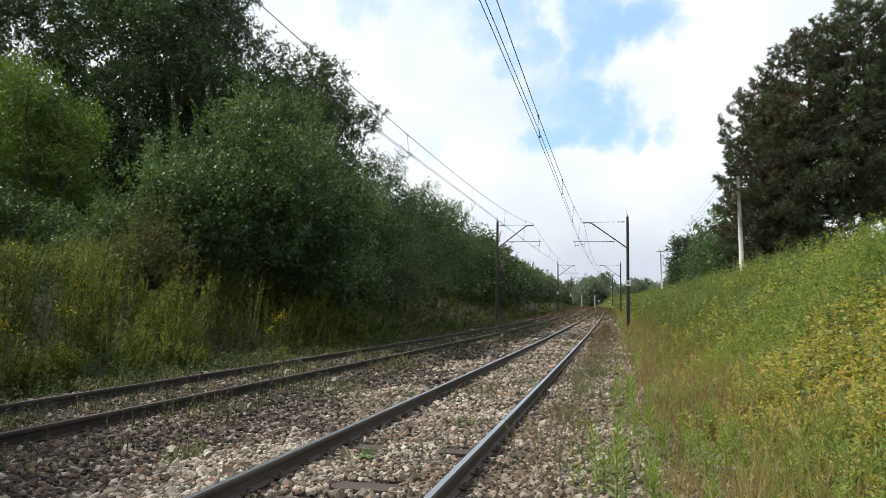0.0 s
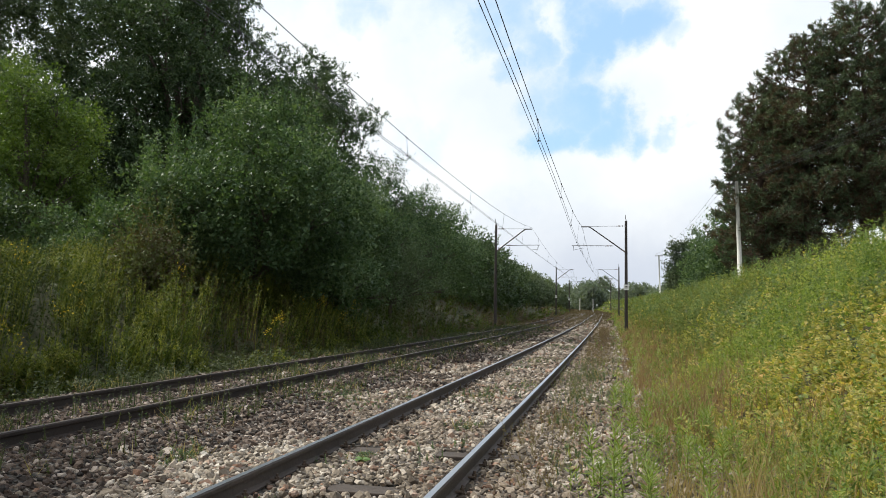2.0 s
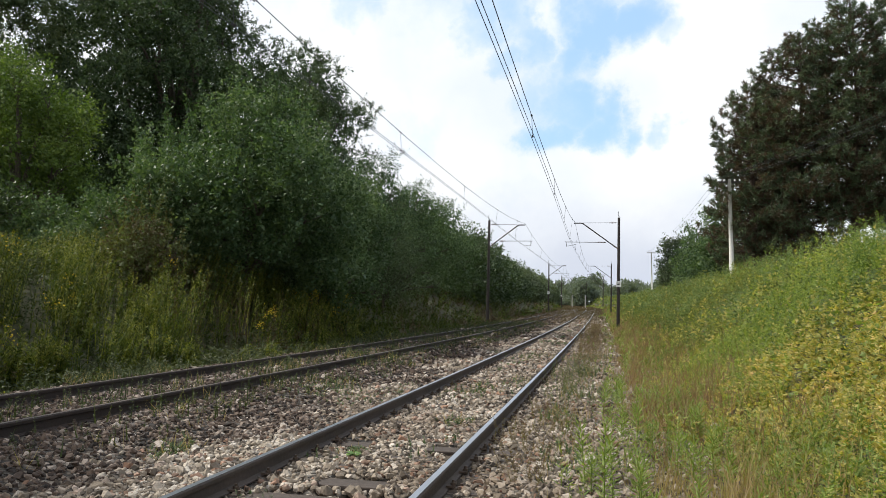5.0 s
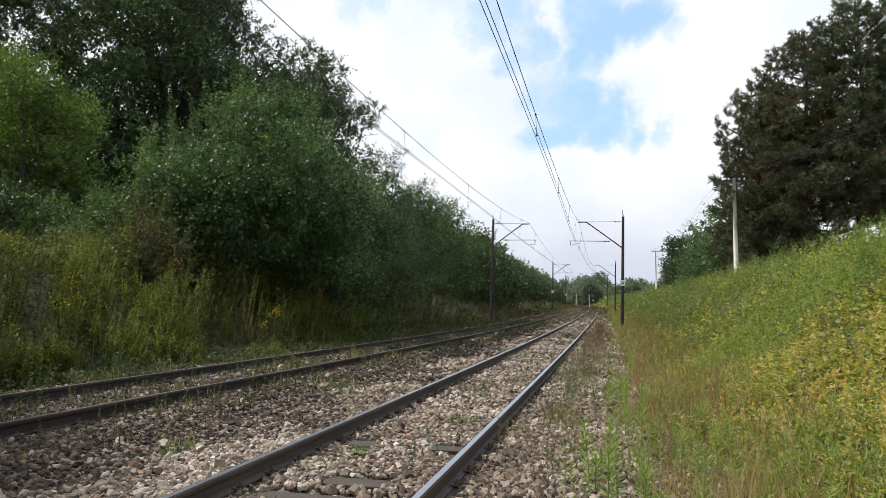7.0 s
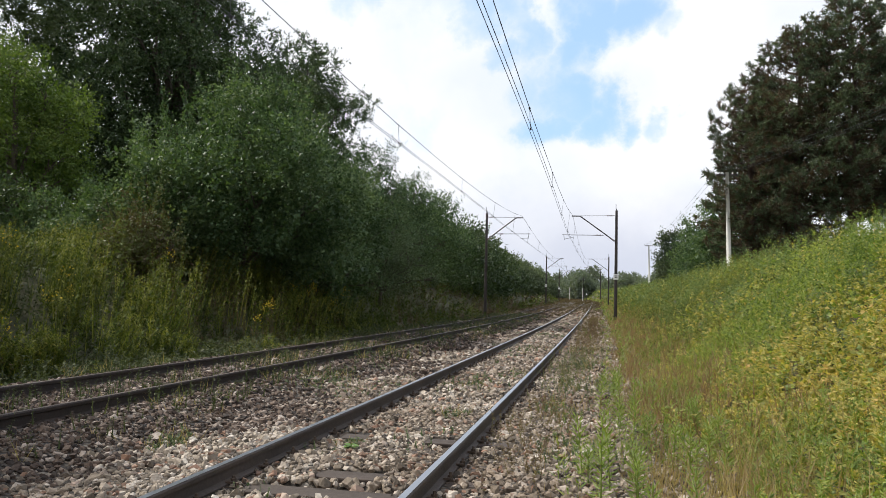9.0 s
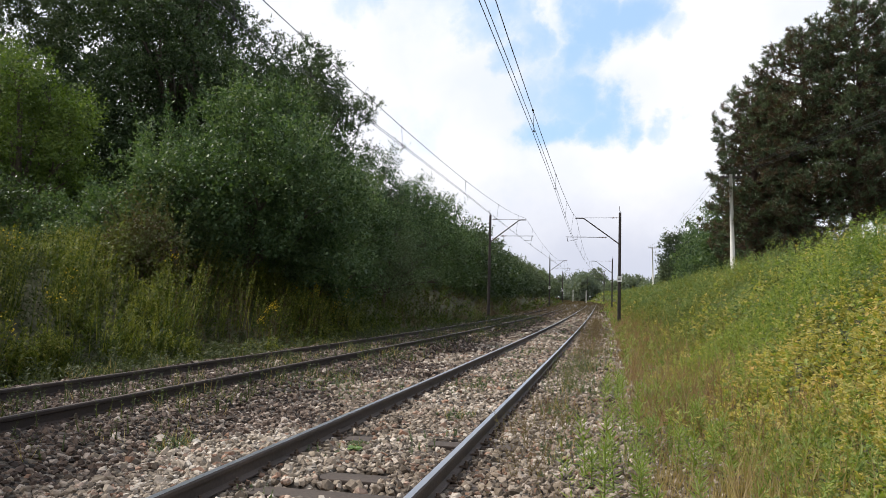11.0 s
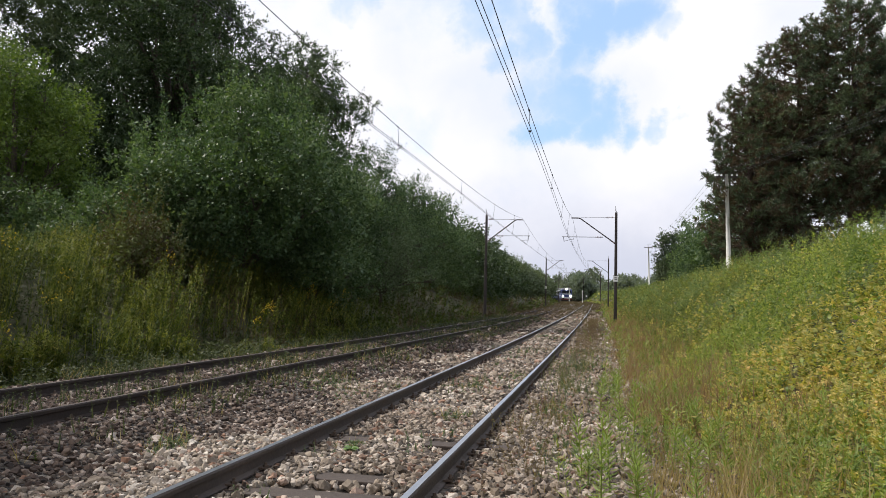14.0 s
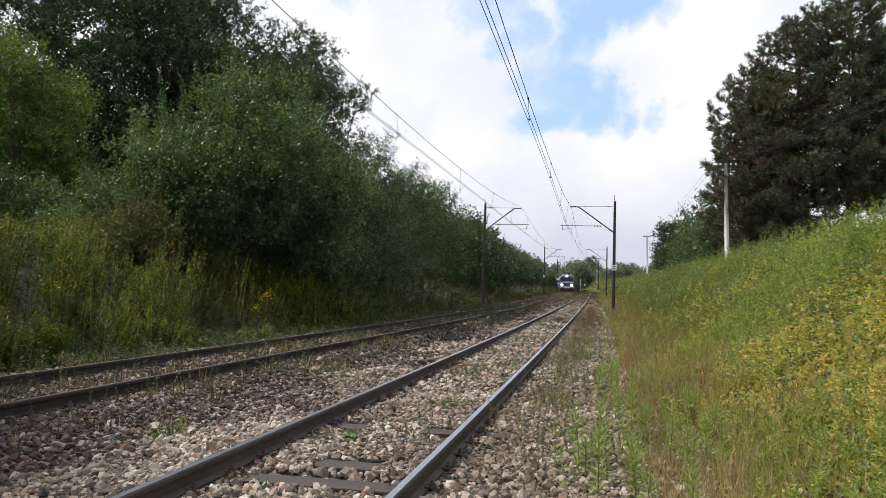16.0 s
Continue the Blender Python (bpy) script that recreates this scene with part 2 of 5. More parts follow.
def mesh_part(name, verts, quads, mat, parent=None, label=""):
    """One mesh object from arrays of vertices and of faces that all have as many corners."""
    verts, quads = np.asarray(verts, np.float32), np.asarray(quads, np.int32)
    me = bpy.data.meshes.new(name)
    k = quads.shape[1]
    me.vertices.add(len(verts))
    me.vertices.foreach_set("co", verts.ravel())
    me.loops.add(quads.size)
    me.loops.foreach_set("vertex_index", quads.ravel())
    me.polygons.add(len(quads))
    me.polygons.foreach_set("loop_start", np.arange(0, quads.size, k, dtype=np.int32))
    me.update(calc_edges=True)
    me.shade_flat()
    me.materials.append(mat)
    ob = new(name, me)
    if parent:
        ob.parent = parent
    return tagged(ob, label)


def empty(name, label, category, group="", kind="", at=(0, 0, 0), rz=0.0):
    ob = new(name)
    ob.matrix_basis = pose(*at, 0, 0, rz)
    return tagged(ob, label, category, group, kind)


def box(bm, lo, hi, bevel=0.0):
    r = bmesh.ops.create_cube(bm, size=1)["verts"]
    for v in r:
        v.co = Vector([(a + b) / 2 + c * (b - a) for a, b, c in zip(lo, hi, v.co)])
    if bevel:
        es = list({e for v in r for e in v.link_edges})
        bmesh.ops.bevel(bm, geom=es, offset=bevel, segments=2, affect="EDGES", profile=0.6)
    return bm


def tube(bm, pts, radii, sides=6, cap=True):
    """A round bar along pts."""
    pts = [Vector(p) for p in pts]
    if isinstance(radii, (int, float)):
        radii = [radii] * len(pts)
    rings = []
    for i, (p, r) in enumerate(zip(pts, radii)):
        d = (pts[min(i + 1, len(pts) - 1)] - pts[max(i - 1, 0)]).normalized()
        a = d.cross(Vector((0, 0, 1)) if abs(d.z) < 0.9 else Vector((1, 0, 0))).normalized()
        b = d.cross(a)
        rings.append([bm.verts.new(p + (a * math.cos(2 * math.pi * k / sides) + b * math.sin(2 * math.pi * k / sides)) * r) for k in range(sides)])
    for q, s in zip(rings, rings[1:]):
        for k in range(sides):
            bm.faces.new((q[k], q[(k + 1) % sides], s[(k + 1) % sides], s[k]))
    if cap:
        bm.faces.new(rings[0])
        bm.faces.new(rings[-1][::-1])
    return bm


def unit(v):
    return v / np.maximum(np.linalg.norm(v, axis=-1, keepdims=True), 1e-9)


def leaf_quads(base, along, side, length, width, fold=0.15, tri=False):
    """Pointed leaves: arrays of the stalk's place, the leaf's way, its sideways, length and width. tri: three corners, for far ones."""
    n = len(base)
    if tri:
        ln, wd = np.broadcast_to(length, (n,))[:, None], np.broadcast_to(width, (n,))[:, None] * 0.5
        mid = base + along * ln * 0.2
        v = np.stack([mid + side * wd, base + along * ln, mid - side * wd], 1).reshape(-1, 3)
        return v, np.arange(3 * n).reshape(n, 3)
    length, width = np.broadcast_to(length, (n,))[:, None], np.broadcast_to(width, (n,))[:, None]
    nor = np.cross(along, side)
    mid = base + along * length * 0.45 + nor * length * fold
    v = np.stack([base, mid + side * width * 0.5, base + along * length, mid - side * width * 0.5], 1).reshape(-1, 3)
    return v, np.arange(4 * n).reshape(n, 4)


def scatter_leaves(rng, base, drift, length, aspect, spread=0.9, fold=0.12, tri=False, flat=None):
    """flat: how far the blades tip from lying level, face up; None: they lie any way."""
    along = unit(drift + rng.normal(size=base.shape) * spread)
    facing = rng.normal(size=base.shape)
    side = unit(np.cross(along, facing if flat is None else np.array([0, 0, 1.0]) + facing * flat))
    ln = length * rng.uniform(0.65, 1.3, len(base))
    return leaf_quads(base, along, side, ln, ln * aspect, fold, tri)


def merge(parts):
    vs, fs, o = [], [], 0
    for v, f in parts:
        vs.append(v)
        fs.append(f + o)
        o += len(v)
    return np.concatenate(vs), np.concatenate(fs)

# ================= the lie of the land =================


def track_z(s):
    s = np.asarray(s, float)
    return np.where(s < 72, 6.9e-5 * s * np.abs(s), 0.3577 + 0.0105 * (np.clip(s, 72, 420) - 72))


def bend(s):
    return -0.00105 / 2 * np.clip(np.asarray(s, float) - 150, 0, None) ** 2


def main_x(s):
    s = np.asarray(s, float)
    return -1.963 - 3.1e-5 * s * np.abs(s) + bend(s)


def left_x(s):
    s = np.asarray(s, float)
    a = np.clip(s, -60, 90)
    return -6.154 + 0.0169 * a - 0.000159 * a * np.abs(a) - 0.0117 * np.clip(s - 90, 0, None) + bend(s)


def left_z(s):
    return track_z(s) + 0.10 - 0.33 * smooth01(80, 165, np.asarray(s, float))


def smooth01(a, b, v):
    t = np.clip((v - a) / (b - a), 0, 1)
    return t * t * (3 - 2 * t)


def blotch(x, y, scale, shift=0.0, lo=0.35, hi=0.65):
    v = 0.5 + 0.25 * np.sin(x * scale * 1.3 + shift + 1.7 * np.sin(y * scale * 0.6 + shift)) + 0.25 * np.sin(y * scale * 0.9 + 2.1 * np.sin(x * scale * 0.8 + shift * 2))
    return smooth01(lo, hi, v)


def wave(x, y):
    return np.sin(x * 0.9 + 1.3 * np.sin(y * 0.31)) * 0.5 + np.sin(y * 0.47 + x * 0.23) * 0.5


def land(x, y):
    """Height of the ground under grass and ballast."""
    x, y = np.asarray(x, float), np.asarray(y, float)
    xm = main_x(y)
    u = x - xm
    z = track_z(y) - 0.30
    z = z + 2.55 * smooth01(3.0, 7.4, u) + 0.5 * smooth01(7.5, 30, u)
    z = z + 2.1 * smooth01(6.6, 12.6, -u) + 0.6 * smooth01(12.5, 40, -u)
    z = z + 0.10 * wave(x, y) * (smooth01(2.5, 4.5, u) + smooth01(6.5, 8, -u))
    return z


def make_ground():
    xs = np.concatenate([np.linspace(-900, -60, 22), np.linspace(-55, -16, 28), np.linspace(-15, 10, 84), np.linspace(11, 50, 28), np.linspace(60, 900, 22)])
    ys = np.concatenate([np.linspace(-300, -12, 16), np.linspace(-10, 40, 64), np.linspace(41, 130, 50), np.linspace(134, 420, 44), np.linspace(450, 2500, 20)])
    X, Y = np.meshgrid(xs, ys)
    Z = land(X, Y)
    n, m = X.shape
    i = np.arange(n * m).reshape(n, m)
    f = np.stack([i[:-1, :-1], i[:-1, 1:], i[1:, 1:], i[1:, :-1]], -1).reshape(-1, 4)
    ob = mesh_part("ground", np.stack([X, Y, Z], -1).reshape(-1, 3), f, M_SOIL)
    ob.data.shade_smooth()
    tagged(ob, "grassy soil with banks on both sides of the railway", "ground", kind="structure")


make_ground()


PITCH, FIRST = 0.557, -7.904      # spacing of the sleepers and place of the first


def bare_sleeper(x, y, reach):
    """Where the ballast leaves a sleeper of the main track bare."""
    u = x - main_x(y)
    k = np.round((y - FIRST) / PITCH)
    dy = np.abs(y - FIRST - k * PITCH)
    b = ((k == 28) & (((u > -0.66) & (u < -0.25)) | ((u > 0.3) & (u < 1.15)))) | ((k == 25) & (u > -0.2) & (u < 0.3)) | ((k == 24) & (u > -0.5) & (u < 0.6))
    return b & (dy < reach)


def bed_height(x, y):
    """Top of the ballast: level with the sleepers' tops, lower between the tracks."""
    u = x - main_x(y)
    w = x - left_x(y)
    z = track_z(y) - 0.158 + 0.105 * smooth01(2.0, 2.75, -u) - 0.05 * np.exp(-((u + 2.1) / 0.5) ** 2)
    z = z - 0.5 * smooth01(2.0, 3.6, u) - 0.4 * smooth01(1.6, 2.6, -w)
    z = z + 0.006 * np.sin(x * 7 + y * 3) + 0.006 * np.sin(x * 4 - y * 5.3)
    return z - 0.05 * bare_sleeper(x, y, 0.24)


def make_bed():
    ys = np.concatenate([np.arange(-40, 2, 1.0), np.arange(2, 4.5, 0.3), np.arange(4.5, 9, 0.08), np.arange(9, 30, 0.3), np.arange(30, 100, 1.0), np.arange(100, 420, 4.0)])
    us = np.linspace(0, 1, 76)
    Y = np.repeat(ys[:, None], len(us), 1)
    X = (left_x(ys) - 2.7)[:, None] * (1 - us) + (main_x(ys) + 3.5)[:, None] * us
    Z = bed_height(X, Y)
    n, m = X.shape
    i = np.arange(n * m).reshape(n, m)
    f = np.stack([i[:-1, :-1], i[:-1, 1:], i[1:, 1:], i[1:, :-1]], -1).reshape(-1, 4)
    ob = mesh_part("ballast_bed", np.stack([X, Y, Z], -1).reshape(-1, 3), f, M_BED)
    return tagged(ob, "bed of pale crushed-stone ballast under both tracks", "ballast", kind="structure")


BED = make_bed()

# ================= tracks =================
RAIL = [(-0.0625, -0.149), (0.0625, -0.149), (0.0625, -0.138), (0.012, -0.122), (0.008, -0.05), (0.033, -0.038), (0.0335, -0.012), (0.024, 0.0),
        (-0.024, 0.0), (-0.0335, -0.012), (-0.033, -0.038), (-0.008, -0.05), (-0.012, -0.122), (-0.0625, -0.138)]


def rail(name, line, off, top, side, parent):
    s = np.concatenate([np.arange(-30, 40, 1.0), np.arange(40, 200, 2.5), np.arange(200, 430, 6.0)])
    x, z = line(s) + off, (left_z if line is left_x else track_z)(s)
    k = len(RAIL)
    v = np.array([[(xx + a, yy, zz + b) for a, b in RAIL] for xx, yy, zz in zip(x, s, z)]).reshape(-1, 3)
    i = np.arange(len(s) * k).reshape(len(s), k)
    j = np.roll(i, -1, 1)
    f = np.stack([i[:-1], j[:-1], j[1:], i[1:]], -1)
    ob = mesh_part(name, v, f.reshape(-1, 4), side, parent)
    ob.data.materials.append(top)
    idx = np.tile(np.isin(np.arange(k), (7, )).astype(np.int32), len(s) - 1)
    ob.data.polygons.foreach_set("material_index", idx)
    return ob


def make_track(label, line, top, side, until):
    track = empty("railway_track", label, "railway track", "railway tracks")
    rail("rail", line, -0.75, top, side, track)
    rail("rail", line, 0.75, top, side, track)
    bm = bmesh.new()
    box(bm, (-1.3, -0.125, -0.15), (1.3, 0.125, 0), 0.012)
    me = bpy.data.meshes.new("sleeper")
    bm.to_mesh(me)
    bm.free()
    me.materials.append(M_SLEEPER)
    bm = bmesh.new()
    for d in (-1, 1):
        box(bm, (-0.17, -0.08, 0.0), (0.17, 0.08, 0.006)) if d < 0 else None
        for e in (-0.0, ):
            tube(bm, [(d * 0.088, e, 0.01), (d * 0.088, e, 0.055)], 0.022, 6)
            tube(bm, [(d * 0.088, e, 0.055), (d * 0.088, e, 0.075)], 0.012, 6)
            box(bm, (d * 0.07 - 0.03, e - 0.04, 0.022), (d * 0.07 + 0.03, e + 0.04, 0.036))
        for e in (-0.06, 0.06):
            tube(bm, [(d * 0.145, e, 0.01), (d * 0.145, e, 0.04)], 0.014, 6)
    fm = bpy.data.meshes.new("fastening")
    bm.to_mesh(fm)
    bm.free()
    fm.materials.append(M_FAST)
    rng = random.Random(4)
    y = FIRST
    while y < until:
        yy = y + rng.uniform(-0.02, 0.02)
        ob = new("sleeper", me)
        ob.parent = track
        ob.matrix_basis = pose(float(line(yy)), yy, float((left_z if line is left_x else track_z)(yy)) - 0.156 + rng.uniform(-0.006, 0.004), 0, 0, rng.uniform(-0.6, 0.6))
        if y < 20:
            for off in (-0.75, 0.75):
                fo = new("fastening", fm)
                fo.parent = ob
                fo.matrix_basis = pose(off, 0, 0.0)
        y += PITCH
    return track


make_track("main track with polished rails on dark wooden sleepers", main_x, M_RAIL_TOP, M_RAIL_SIDE, 75)
make_track("second track with rust-brown rails among weeds", left_x, M_RUST_TOP, M_RUST, 60)

# ================= stones of the ballast =================


def rock_mesh(seed, n=10):
    """A crushed stone: flat broken faces and sharp edges."""
    rng = random.Random(seed)
    sx, sy, sz = rng.uniform(0.95, 1.35), rng.uniform(0.75, 1.05), rng.uniform(0.6, 0.85)
    bm = bmesh.new()
    for i in range(n):
        z = 1 - 2 * (i + 0.5) / n
        a = i * 2.4 + rng.uniform(-0.5, 0.5)
        q = math.sqrt(1 - z * z)
        k = rng.uniform(0.78, 1.15)
        bm.verts.new((math.cos(a) * q * sx * k, math.sin(a) * q * sy * k, z * sz * k))
    bmesh.ops.convex_hull(bm, input=bm.verts)
    bmesh.ops.delete(bm, geom=[v for v in bm.verts if not v.link_faces], context="VERTS")
    bmesh.ops.triangulate(bm, faces=bm.faces)
    bm.verts.index_update()
    v = np.array([x.co for x in bm.verts])
    f = np.array([[q.index for q in p.verts] for p in bm.faces])
    bm.free()
    return v, f


def turns(rng, n):
    q = unit(rng.normal(size=(n, 4)))
    w, x, y, z = q.T
    return np.stack([np.stack([1 - 2 * (y * y + z * z), 2 * (x * y - z * w), 2 * (x * z + y * w)], -1),
                     np.stack([2 * (x * y + z * w), 1 - 2 * (x * x + z * z), 2 * (y * z - x * w)], -1),
                     np.stack([2 * (x * z - y * w), 2 * (y * z + x * w), 1 - 2 * (x * x + y * y)], -1)], 1)


def clear_of_rails(x, y, r):
    ok = np.ones(len(x), bool)
    for line in (main_x, left_x):
        for off in (-0.75, 0.75):
            ok &= np.abs(x - line(y) - off) > 0.06 + r * 0.6
    return ok


def stone_spots(rng, y0, y1, per_m2, size):
    n = int((y1 - y0) * 9.9 * per_m2)
    y = rng.uniform(y0, y1, n)
    x = left_x(y) - 1.9 + rng.uniform(0, 1, n) * (main_x(y) + 3.5 - left_x(y) + 1.9)
    r = size * rng.lognormal(0, 0.28, n)
    ok = clear_of_rails(x, y, r) & (x > -0.95 * y - 0.8)
    x, y, r = x[ok], y[ok], r[ok]
    # a few sleepers stay bare, the others are buried
    hid = bare_sleeper(x, y, 0.165) & (rng.random(len(x)) < 0.86)
    u = np.abs(x - main_x(y))
    hid |= (u < 0.9) & (u > 0.6) & (rng.random(len(x)) < 0.3)
    x, y, r = x[~hid], y[~hid], r[~hid]
    z = np.maximum(bed_height(x, y), land(x, y)) + r * rng.uniform(-0.25, 0.4, len(r))
    return x, y, z, r


def make_stones():
    rng = np.random.default_rng(5)
    for y0, y1, dens, size in ((4.2, 10.5, 430, 0.0295), (10.5, 18, 200, 0.036), (18, 32, 80, 0.048), (32, 60, 24, 0.07), (60, 95, 9, 0.10)):
        kinds = [rock_mesh(k, 10 if y0 < 10 else 8) for k in range(12)]
        x, y, z, r = stone_spots(rng, y0, y1, dens, size)
        # old dirty stones lie round the rusty track, in ragged patches towards the main one
        edge = -3.75 + 0.45 * np.sin(y * 0.9) + 0.3 * np.sin(y * 2.3 + 1)
        old = x < edge + rng.normal(0, 0.22, len(x))
        old |= (rng.random(len(x)) < 0.6) & (blotch(x, y, 1.2, 4.0, 0.55, 0.7) > 0.5) & (x < -2.9)
        which = rng.integers(0, len(kinds), len(x))
        near = np.zeros(len(x), bool)
        if y0 < 5:
            d = np.hypot(x + 1.9, y - 5.4) + (r < 0.025) * 9
            near[np.argsort(d)[:300]] = True
            for i in np.nonzero(near)[0]:
                q = rng.integers(0, len(NEAR))
                ob = new("stone", NEAR[q])
                ob.parent = BED
                ob.matrix_basis = Matrix.LocRotScale((x[i], y[i], z[i]), Euler(rng.uniform(0, 6.28, 3)), (r[i],) * 3)
        for mat, kind in ((M_STONE, ~old), (M_OLD, old)):
            pieces = []
            for k, (kv, kf) in enumerate(kinds):
                sel = (which == k) & kind & ~near
                n = int(sel.sum())
                v = np.einsum("nij,vj->nvi", turns(rng, n), kv) * r[sel][:, None, None] * np.array([1, 1, 0.9])
                v = v + np.stack([x[sel], y[sel], z[sel]], -1)[:, None]
                f = kf[None] + (np.arange(n) * len(kv))[:, None, None]
                pieces.append((v.reshape(-1, 3), f.reshape(-1, 3)))
            ob = mesh_part("ballast_stones", *merge(pieces), mat, BED, "loose crushed stones, beige and grey" if mat is M_STONE else "old dirty brown ballast stones")
            tagged(ob, kind="stuff")


def near_rocks():
    out = []
    for k in range(6):
        v, f = rock_mesh(50 + k, 16)
        me = bpy.data.meshes.new("stone")
        me.from_pydata(v.tolist(), [], f.tolist())
        me.shade_flat()
        me.materials.append(M_STONE)
        out.append(me)
    return out


NEAR = near_rocks()
make_stones()

# ================= overhead line =================


def make_mast(s, line, sign, label, plate=True, height=7.35, x=None, drop=0.0, reach=1.0, aside=0.0):
    """A catenary mast beside a track; sign: +1 it stands to the right of its track."""
    x = float(line(s)) + sign * 2.85 * (reach + 1) / 2 + aside if x is None else x
    z0 = float(track_z(s))
    m = empty("catenary_mast", label, "catenary mast", "catenary masts", at=(x, s, z0))
    bm = bmesh.new()
    w0, w1 = 0.085, 0.05
    for e in (-1, 1):
        tube(bm, [(e * w0, 0, -0.4), (e * w1, 0, height)], 0.034, 4)
    k = 12
    for i in range(k):
        a, b = i / k, (i + 1) / k
        wa, wb = w0 + (w1 - w0) * a, w0 + (w1 - w0) * b
        za, zb = -0.3 + (height + 0.2) * a, -0.3 + (height + 0.2) * b
        tube(bm, [(-wa, 0, za), (wb, 0, zb)], 0.018, 4)
        tube(bm, [(wa, 0, za), (-wb, 0, zb)], 0.018, 4)
    box(bm, (-0.05, -0.03, 0), (0.05, 0.03, height))
    part("post", bm, M_MAST, m)
    bm = box(bmesh.new(), (-0.35, -0.35, -1.5), (0.35, 0.35, -0.3), 0.03)
    part("foundation", bm, M_CONC, m, "weathered concrete block")
    d = -sign * reach
    bm = bmesh.new()
    e = -drop
    tube(bm, [(d * 0.06, 0, 5.42 + e), (d * 2.4, 0, 6.98 + e * 0.3), (d * 2.55, 0, 7.02 + e * 0.3), (d * 3.02, 0, 7.02 + e * 0.3)], 0.04, 8)
    part("bracket_tube", bm, M_MAST, m)
    bm = tube(bmesh.new(), [(d * 0.06, 0, 7.06 + e * 0.3), (d * 2.5, 0, 7.04 + e * 0.3)], 0.012, 5)
    part("tie_rod", bm, M_MAST, m)
    bm = bmesh.new()
    tube(bm, [(d * 0.85, 0, 5.84 + e), (d * 3.65, 0, 5.86 + e)], 0.022, 6)
    tube(bm, [(d * 3.55, 0, 5.86 + e), (d * 3.5, 0, 5.52 + e)], 0.016, 5)
    tube(bm, [(d * 3.5, 0, 5.56 + e), (d * 2.85, 0, 5.50)], 0.012, 5)
    part("steady_arm", bm, M_MAST, m)
    for p, q in (((0.25, 7.06 + e * 0.3), (0.6, 7.055 + e * 0.3)), ((0.95, 5.84 + e), (1.35, 5.845 + e)), ((0.1, 5.43 + e), (0.4, 5.635 + e))):
        bm = bmesh.new()
        for i in range(5):
            t = i / 4
            c = Vector((d * (p[0] + (q[0] - p[0]) * t), 0, p[1] + (q[1] - p[1]) * t))
            tube(bm, [c - Vector((0.016, 0, 0)), c + Vector((0.016, 0, 0))], 0.055, 8)
        part("insulator", bm, M_INSUL, m)
    bm = tube(bmesh.new(), [(0, 0, height), (0, 0, height + 0.12)], 0.03, 6)
    tube(bm, [(-0.04, 0, height + 0.1), (-0.04, 0, height + 0.42)], 0.02, 6)
    part("finial", bm, M_MAST, m)
    if plate:
        bm = box(bmesh.new(), (-0.17, -0.17, 2.62), (0.17, -0.15, 3.0), 0.006)
        pl = part("number_plate", bm, M_WHITE, m, "white enamel plate")
        bm = box(bmesh.new(), (-0.09, -0.178, 2.75), (0.09, -0.173, 2.80))
        box(bm, (-0.09, -0.178, 2.85), (0.09, -0.173, 2.90))
        part("marking", bm, M_BLACK, pl)
    return m


MASTS_R = [-6.0, 55.0, 122.0, 188.0, 250.0]
MASTS_L = [-4.0, 57.0, 123.0, 188.0, 250.0]
for s in MASTS_R[1:]:
    make_mast(s, main_x, 1, "dark steel catenary mast with bracket arm beside the main track", s < 100, drop=0.2, aside=0.38 if s > 100 else 0.05)
for s in MASTS_L[1:]:
    make_mast(s, left_x, -1, "dark steel catenary mast with bracket arm beside the weedy track", 100 < s < 200, reach=0.87, aside=0.34 if s > 100 else 0.0)
for s, line, sign in ((-6.0, main_x, 1), (-4.0, left_x, -1)):
    make_mast(s, line, sign, "dark steel catenary mast with bracket arm", False)


def make_catenary(line, masts, label):
    cat = empty("overhead_line", label, "overhead line", "overhead lines")
    mess, con1, con2 = [], [], []
    for a, b in zip(masts, masts[1:]):
        n = 12
        for i in range(n + (b == masts[-1])):
            t = i / n
            s = a + (b - a) * t
            x, z = float(line(s)), float((left_z if line is left_x else track_z)(s))
            zig = 0.21 * math.cos(math.pi * (t ** 1.8 + masts.index(a)))
            sag = 4 * t * (1 - t)
            m = Vector((x + zig * 0.5 + 0.05, s, z + 7.02 - 1.05 * sag))
            c = Vector((x + zig, s, z + 5.50 - 0.03 * sag))
            mess.append(m)
            con1.append(c + Vector((-0.038, 0, 0)))
            con2.append(c + Vector((0.038, 0, 0)))
            if 0 < i < n and i % 2:
                hang = tube(bmesh.new(), [m, c], 0.006, 4)
                for q in (m, c):
                    tube(hang, [q - Vector((0, 0.05, 0.0)), q + Vector((0, 0.05, 0))], 0.025, 5)
                part("dropper", hang, M_WIRE, cat)
    part("messenger_wire", tube(bmesh.new(), mess, 0.009, 5), M_WIRE, cat)
    part("contact_wire", tube(bmesh.new(), con1, 0.007, 5), M_WIRE, cat)
    part("contact_wire", tube(bmesh.new(), con2, 0.007, 5), M_WIRE, cat)


make_catenary(main_x, MASTS_R, "contact and messenger wires hung over the main track")
make_catenary(left_x, MASTS_L, "contact and messenger wires hung over the weedy track")


